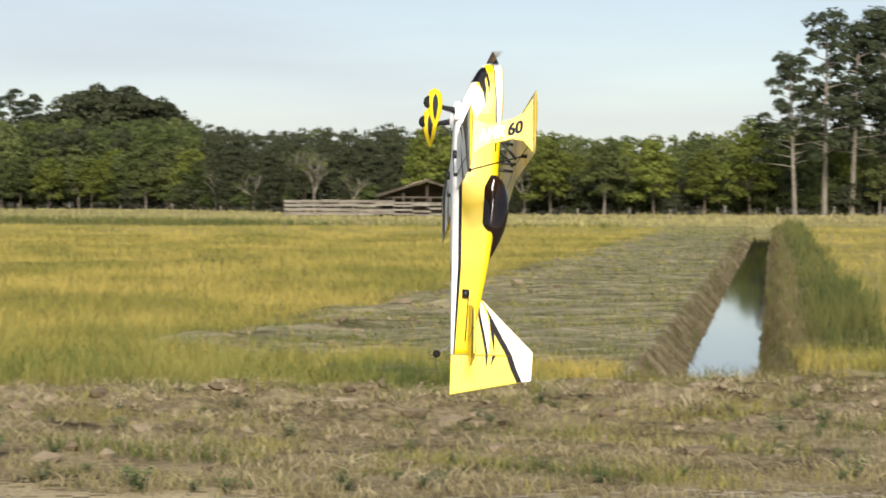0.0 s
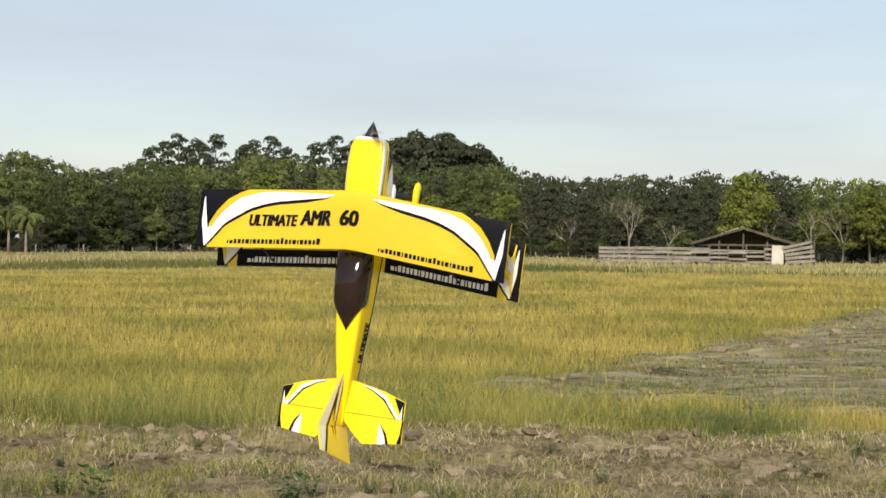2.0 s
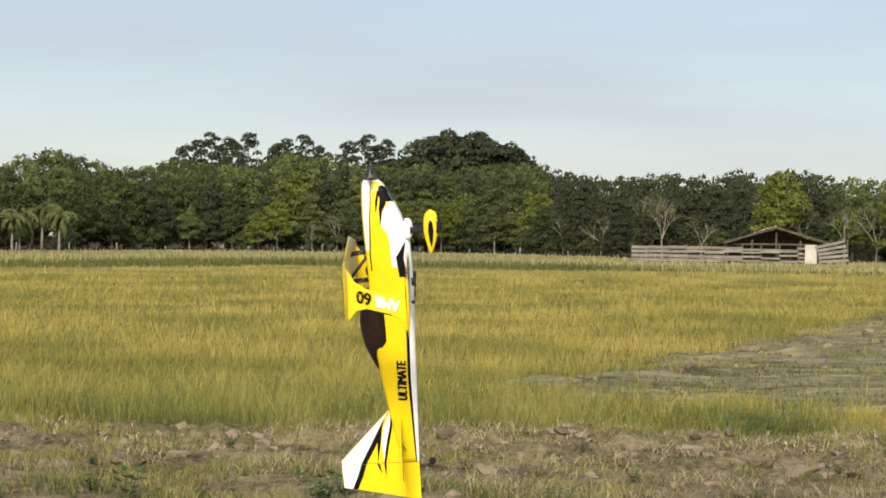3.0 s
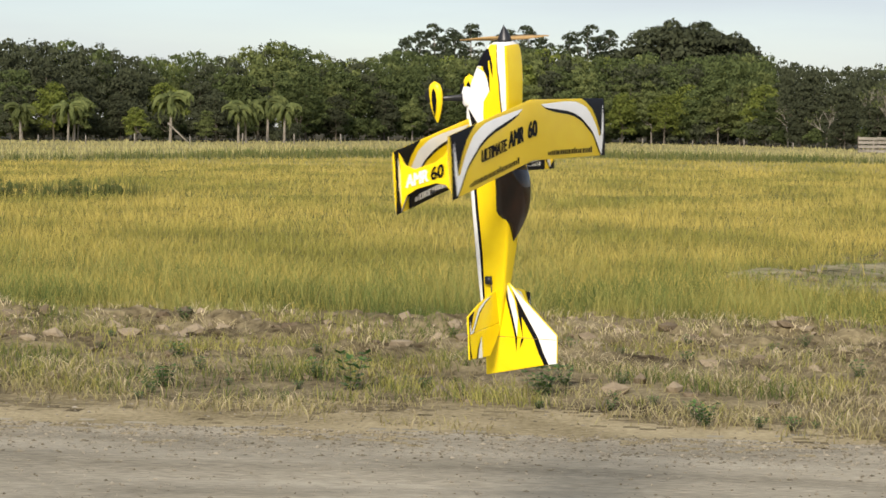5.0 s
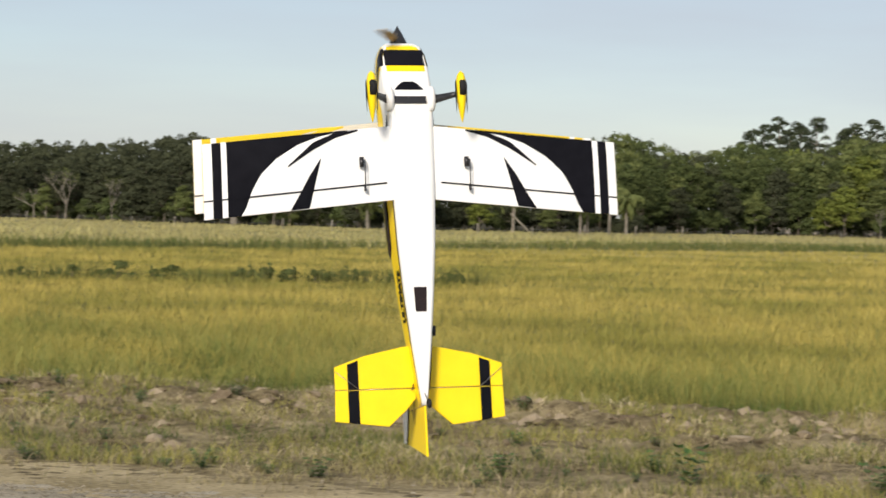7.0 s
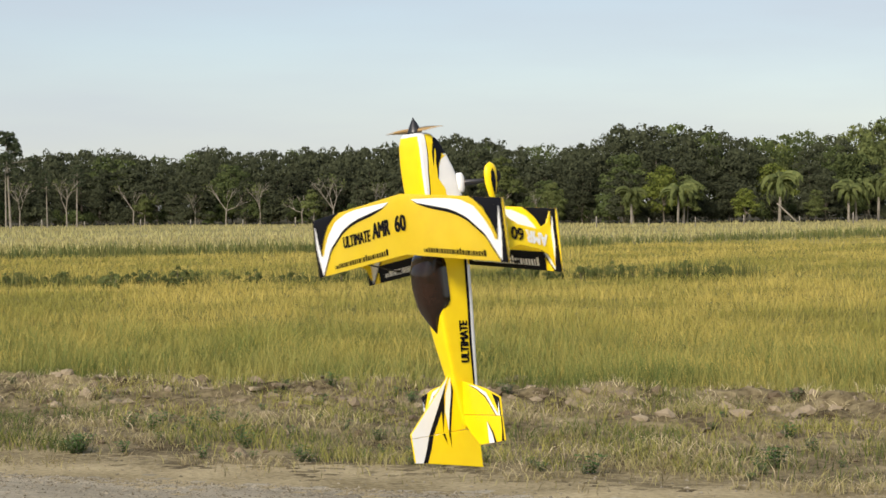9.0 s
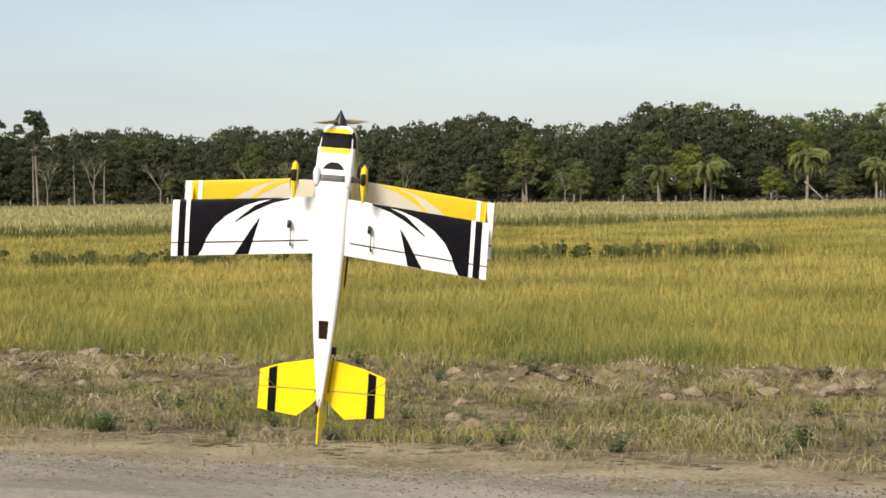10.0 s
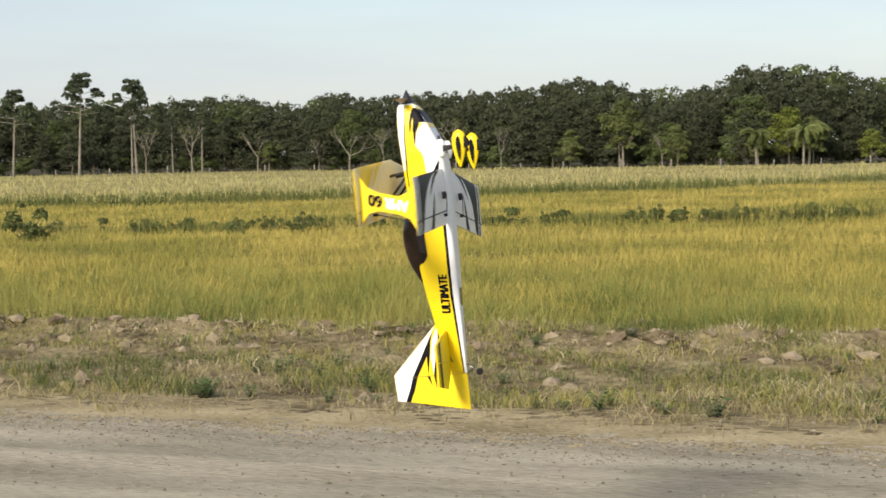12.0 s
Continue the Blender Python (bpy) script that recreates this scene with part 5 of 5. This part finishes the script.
        part("black_outline", plate_decal([(-0.517, s * 0.07), (-0.523, s * 0.12), (-0.547, s * 0.18), (-0.632, s * 0.247), (-0.632, s * 0.225), (-0.565, s * 0.170), (-0.535, s * 0.12)], "z", up, s < 0), M_BLACK, tail, "black outline")
        part("white_swoosh", plate_decal([(-0.515, s * 0.07), (-0.521, s * 0.12), (-0.545, s * 0.18), (-0.632, s * 0.246), (-0.632, s * 0.232), (-0.560, s * 0.175), (-0.530, s * 0.12)], "z", up + 0.0006, s < 0), M_WHITE, tail, "white swoosh")
        part("black_tip", plate_decal([(-0.635, s * 0.258), (-0.635, s * 0.264), (-0.728, s * 0.264), (-0.728, s * 0.246), (-0.690, s * 0.255)], "z", up, s < 0), M_BLACK, el, "black tip")
        part("white_slash", plate_decal([(-0.655, s * 0.165), (-0.740, s * 0.165), (-0.736, s * 0.200), (-0.700, s * 0.190)], "z", up + 0.0004, s < 0), M_WHITE, el, "white slash")
        part("black_slash", plate_decal([(-0.650, s * 0.163), (-0.700, s * 0.191), (-0.736, s * 0.201), (-0.735, s * 0.213), (-0.695, s * 0.199)], "z", up + 0.0008, s < 0), M_BLACK, el, "black slash")
        part("black_bar", plate_decal([(-0.543, s * 0.190), (-0.632, s * 0.190), (-0.632, s * 0.224), (-0.555, s * 0.224)], "z", dn, s > 0), M_BLACK, tail, "black bar")
        part("black_bar", plate_decal([(-0.635, s * 0.190), (-0.738, s * 0.190), (-0.733, s * 0.224), (-0.635, s * 0.224)], "z", dn, s > 0), M_BLACK, el, "black bar")
        bm = bmesh.new()
        rod(bm, (-0.45 if s > 0 else -0.62, s * (0.047 if s > 0 else 0.02), 0.06), (-0.64, s * 0.028, 0.05), 0.002)
        if s > 0:
            slab(bm, -0.475, -0.445, s * 0.036, s * 0.052, 0.035, 0.06)
        part("elevator_linkage", bm, M_CARBON, craft, "black servo and pushrod")
    for s in (1, -1):
        bm = bmesh.new()
        rod(bm, (-0.633, s * 0.012, 0.0612), (-0.633, s * 0.190, 0.0612), 0.0009, None, 5)
        rod(bm, (-0.632, s * 0.190, 0.060), (-0.575, s * 0.262, 0.060), 0.0011, None, 5)
        part("tail_brace", bm, M_STEEL, craft, "thin steel tail brace")
    fin_pts = [(-0.470, 0.100), (-0.477, 0.118), (-0.674, 0.314), (-0.690, 0.314), (-0.690, 0.0), (-0.62, 0.03)]
    fin = part("fin", flat_part(fin_pts, 0.008, "y", 0.0), M_YELLOW, craft, "yellow fin with white leading edge", False)
    rudder = part("rudder", flat_part([(-0.002, 0.314), (-0.002, -0.002), (-0.157, -0.004), (-0.093, 0.308)], 0.007, "y", 0.0), M_YELLOW, craft, "yellow rudder with white tip", False)
    rudder.matrix_basis = pose(-0.690, 0, 0)
    for o in (1, -1):
        e = o * 0.0046 + (o * 0.0)
        part("white_edge", plate_decal([(-0.479, 0.118), (-0.674, 0.312), (-0.690, 0.312), (-0.690, 0.234), (-0.60, 0.184), (-0.53, 0.146)], "y", e, o > 0), M_WHITE, fin, "white fin edge")
        part("black_streak", plate_decal([(-0.50, 0.128), (-0.53, 0.146), (-0.60, 0.184), (-0.690, 0.234), (-0.690, 0.212), (-0.61, 0.166), (-0.56, 0.148)], "y", e + o * 0.0005, o > 0), M_BLACK, fin, "black streak")
        part("black_streak", plate_decal([(-0.53, 0.142), (-0.60, 0.164), (-0.690, 0.166), (-0.60, 0.150)], "y", e + o * 0.0007, o > 0), M_BLACK, fin, "black streak")
        part("white_streak", plate_decal([(-0.478, 0.108), (-0.54, 0.136), (-0.61, 0.148), (-0.690, 0.140), (-0.61, 0.126), (-0.54, 0.110)], "y", e + o * 0.0006, o > 0), M_WHITE, fin, "white streak")
        part("black_streak", plate_decal([(-0.474, 0.102), (-0.54, 0.111), (-0.61, 0.127), (-0.690, 0.141), (-0.690, 0.132), (-0.61, 0.116), (-0.54, 0.101)], "y", e + o * 0.0009, o > 0), M_BLACK, fin, "black streak")
        part("white_tip", plate_decal([(-0.002, 0.312), (-0.002, 0.234), (-0.050, 0.250), (-0.100, 0.272), (-0.095, 0.306)], "y", o * 0.0041, o > 0), M_WHITE, rudder, "white rudder tip")
        part("black_edge", plate_decal([(-0.002, 0.234), (-0.050, 0.250), (-0.100, 0.272), (-0.103, 0.252), (-0.055, 0.230), (-0.002, 0.212)], "y", o * 0.0044, o > 0), M_BLACK, rudder, "black edge")
        part("black_streak", plate_decal([(-0.002, 0.158), (-0.002, 0.170), (-0.045, 0.150)], "y", o * 0.0044, o > 0), M_BLACK, rudder, "black streak")
        part("black_streak", plate_decal([(-0.002, 0.131), (-0.002, 0.141), (-0.060, 0.134)], "y", o * 0.0044, o > 0), M_BLACK, rudder, "black streak")
    # nose: spinner and propeller
    bm = bmesh.new()
    loft(bm, [[(0.463 + 0.063 * k / 9, math.cos(a * math.tau / 20) * 0.029 * (1 - (k / 9) ** 1.3) + 0, 0.141 + math.sin(a * math.tau / 20) * 0.029 * (1 - (k / 9) ** 1.3)) for a in range(20)] for k in range(9)] + [[(0.526, math.cos(a * math.tau / 20) * 0.001, 0.141 + math.sin(a * math.tau / 20) * 0.001) for a in range(20)]])
    part("spinner", bm, M_CARBON, craft, "black pointed spinner")
    bm = bmesh.new()
    for s in (1, -1):
        rings = []
        for k in range(9):
            d = 0.014 + 0.156 * k / 8
            w = 0.008 + 0.007 * math.sin(math.pi * (k / 8) ** 0.8)
            tw = radians(48 - 34 * k / 8) * s
            rings.append([(math.sin(tw) * w * u + 0.0022 * o * math.cos(tw), s * d, math.cos(tw) * w * u - 0.0022 * o * math.sin(tw)) for u, o in ((-1, 0), (0, 1), (1, 0), (0, -1))])
        loft(bm, rings)
    prop = part("propeller", bm, M_PROP, craft, "tan two-bladed propeller, spinning")
    prop.matrix_basis = pose(0.476, 0, 0.141)
    # landing gear
    for s in (1, -1):
        bm = bmesh.new()
        loft(bm, [[(0.256 + c * w, s * yv, z + o) for c, o in ((-1, -0.0025), (1, -0.0025), (1, 0.0025), (-1, 0.0025))] for yv, z, w in ((0.060, 0.006, 0.0150), (0.085, -0.016, 0.0125), (0.110, -0.050, 0.010), (0.136, -0.088, 0.008))])
        part("gear_leg", bm, M_CARBON, craft, "flat black landing gear leg")
        bm = bmesh.new()
        rings = []
        for k in range(9):
            u = k / 8
            g = math.sin(math.pi * (0.08 + 0.84 * u)) ** 0.5
            rings.append([(0.296 - 0.076 * u, s * (0.066 + math.cos(a * math.tau / 12) * 0.016 * g), 0.002 + math.sin(a * math.tau / 12) * 0.022 * g) for a in range(12)])
        loft(bm, rings)
        part("gear_fairing", bm, M_WHITE, craft, "white fairing at the gear root")
        bm = bmesh.new()
        rings = []
        for k in range(15):
            u = k / 14
            x = 0.325 - 0.162 * u
            g = (math.sin(math.pi * u ** 0.62) ** 0.75) if 0 < u < 1 else 0.02
            rings.append([(x, s * 0.140 + math.cos(a * math.tau / 14) * 0.0155 * g, -0.094 + 0.004 * u + math.sin(a * math.tau / 14) * 0.030 * g) for a in range(14)])
        loft(bm, rings)
        pant = part("wheel_pant", bm, M_YELLOW, craft, "yellow teardrop wheel pant")
        bm = bmesh.new()
        loft(bm, [[(0.268 + math.cos(a * math.tau / 20) * q, s * 0.140 + o, -0.112 + math.sin(a * math.tau / 20) * q) for a in range(20)] for q, o in ((0.020, -0.010), (0.025, -0.006), (0.025, 0.006), (0.020, 0.010))])
        part("wheel", bm, M_TYRE, craft, "black foam wheel")
        bm = bmesh.new()
        pts = [(0.300, 0), (0.285, 0.008), (0.255, 0.011), (0.215, 0.006), (0.190, 0.0), (0.215, -0.006), (0.255, -0.011), (0.285, -0.008)]
        for o in (1, -1):
            bm.faces.new([bm.verts.new((p[0], s * 0.140 + o * 0.0165, -0.092 + p[1])) for p in pts])
        part("black_mark", bm, M_BLACK, pant, "black mark on the wheel pant", False)
    bm = bmesh.new()
    rod(bm, (-0.655, 0, -0.002), (-0.688, 0, -0.054), 0.0022)
    part("tail_wheel_wire", bm, M_STEEL, craft, "steel tail wheel wire")
    bm = bmesh.new()
    loft(bm, [[(-0.690 + math.cos(a * math.tau / 16) * q, o, -0.056 + math.sin(a * math.tau / 16) * q) for a in range(16)] for q, o in ((0.010, -0.006), (0.0145, -0.003), (0.0145, 0.003), (0.010, 0.006))])
    part("tail_wheel", bm, M_TYRE, craft, "small black tail wheel")
    # aileron servos below the lower wing
    for s in (1, -1):
        bm = bmesh.new()
        v = s * 0.165
        slab(bm, low_wing.lead - 0.0157 - 0.092, low_wing.lead - 0.0157 - 0.122, v - 0.006, v + 0.006, -0.022, -0.006)
        rod(bm, (low_wing.lead - 0.0157 - 0.10, v + 0.009, -0.022), (low_wing.lead - 0.0157 - 0.188, v + 0.009, -0.016), 0.0018)
        slab(bm, low_wing.lead - 0.0157 - 0.182, low_wing.lead - 0.0157 - 0.196, v + 0.006, v + 0.011, -0.018, -0.003)
        part("aileron_servo", bm, M_CARBON, craft, "black aileron servo with pushrod")
    return craft, prop, rudder


biplane_, propeller_, rudder_ = biplane()

# seconds; place of the craft; nose direction, east and north; compass of its back
FLIGHT_ROWS = [
    (0.0, 1.280, 8.392, 1.862, 0.053, 0.234, 93.9), (0.3, 0.813, 8.533, 2.026, 0.010, -0.024, 97.9),
    (0.5, 0.611, 8.688, 1.972, -0.018, -0.049, 103.7), (0.8, 0.339, 8.652, 1.681, -0.109, 0.030, 116.8),
    (1.0, 0.153, 8.706, 1.460, -0.088, 0.113, 130.6), (1.5, -0.255, 8.854, 1.622, 0.142, -0.080, 170.8),
    (2.0, -0.286, 8.767, 1.735, 0.121, 0.049, 198.2), (2.5, -0.158, 8.804, 1.731, 0.002, 0.059, 229.1),
    (2.8, -0.173, 8.859, 1.609, -0.083, -0.077, 250.1), (3.0, -0.243, 8.794, 1.582, -0.056, -0.069, 268.8),
    (3.2, -0.379, 8.655, 1.665, 0.008, -0.017, 286.5), (3.5, -0.559, 8.589, 1.700, 0.094, 0.070, 311.8),
    (3.7, -0.645, 8.573, 1.696, 0.103, 0.060, 329.9), (4.1, -0.703, 8.521, 1.689, 0.057, 0.008, 373.8),
    (4.5, -0.761, 8.470, 1.682, 0.011, -0.044, 417.8), (4.9, -0.819, 8.418, 1.674, -0.035, -0.097, 461.7),
    (5.3, -0.877, 8.366, 1.667, -0.081, -0.149, 505.6), (5.5, -0.889, 8.132, 1.684, -0.072, -0.178, 527.5),
    (6.0, -1.001, 7.376, 1.831, -0.127, -0.074, 585.5), (6.2, -1.123, 7.113, 1.832, -0.119, 0.000, 606.1),
    (6.5, -1.354, 6.758, 1.873, -0.113, 0.049, 637.4), (6.8, -1.664, 6.505, 1.882, -0.079, 0.091, 669.0),
    (7.1, -2.000, 6.420, 1.901, -0.139, 0.155, 702.6), (7.5, -2.595, 6.647, 1.838, -0.101, 0.170, 751.7),
    (7.7, -2.922, 6.908, 1.855, 0.032, 0.117, 774.9), (8.1, -3.003, 7.179, 1.789, -0.006, 0.075, 823.4),
    (8.5, -3.084, 7.450, 1.722, -0.044, 0.034, 871.8), (8.9, -3.165, 7.721, 1.655, -0.082, -0.007, 920.3),
    (9.3, -3.246, 7.992, 1.589, -0.120, -0.048, 968.8), (9.5, -3.397, 7.942, 1.572, -0.087, 0.016, 991.7),
    (9.9, -3.838, 7.953, 1.588, 0.098, -0.038, 1047.8), (10.2, -4.052, 8.000, 1.575, 0.040, -0.031, 1091.6),
    (10.5, -4.228, 8.088, 1.504, -0.022, -0.045, 1138.4), (10.8, -4.344, 8.130, 1.512, 0.110, -0.005, 1181.9),
    (11.0, -4.313, 8.142, 1.573, 0.151, 0.003, 1209.5), (11.5, -4.070, 8.247, 1.656, 0.015, 0.162, 1271.2),
    (11.7, -3.964, 8.219, 1.625, -0.035, 0.112, 1295.8), (12.0, -3.964, 8.288, 1.564, -0.099, 0.020, 1336.4),
]


def hover(x, y, z, east, north, turn):
    nose = Vector((east, north, math.sqrt(max(0.0, 1 - east * east - north * north))))
    back = Vector((math.sin(radians(turn)), math.cos(radians(turn)), 0))
    back = (back - nose * back.dot(nose)).normalized()
    side = back.cross(nose)
    m = Matrix((nose, side, back)).transposed().to_4x4()
    m.translation = (x, y, z)
    return m


def motions():
    walk(biplane_, [(t, hover(*r)) for t, *r in FLIGHT_ROWS])
    walk(propeller_, [(k / 30, pose(0.476, 0, 0.141, k * 86)) for k in range(361)])
    walk(rudder_, [(t, pose(-0.690, 0, 0, 0, 0, a)) for t, a in RUDDER_ROWS])


# seconds and swing of the rudder, degrees
RUDDER_ROWS = [(0, 0), (1.3, 0), (1.5, 8), (2.0, 14), (2.5, 0), (3.2, 0), (3.5, -10), (3.7, -22), (4.3, 0), (5.0, 0), (5.3, -20), (5.5, -4), (6.0, 0), (7.5, 0), (9.3, 0), (12.0, 0)]

motions()
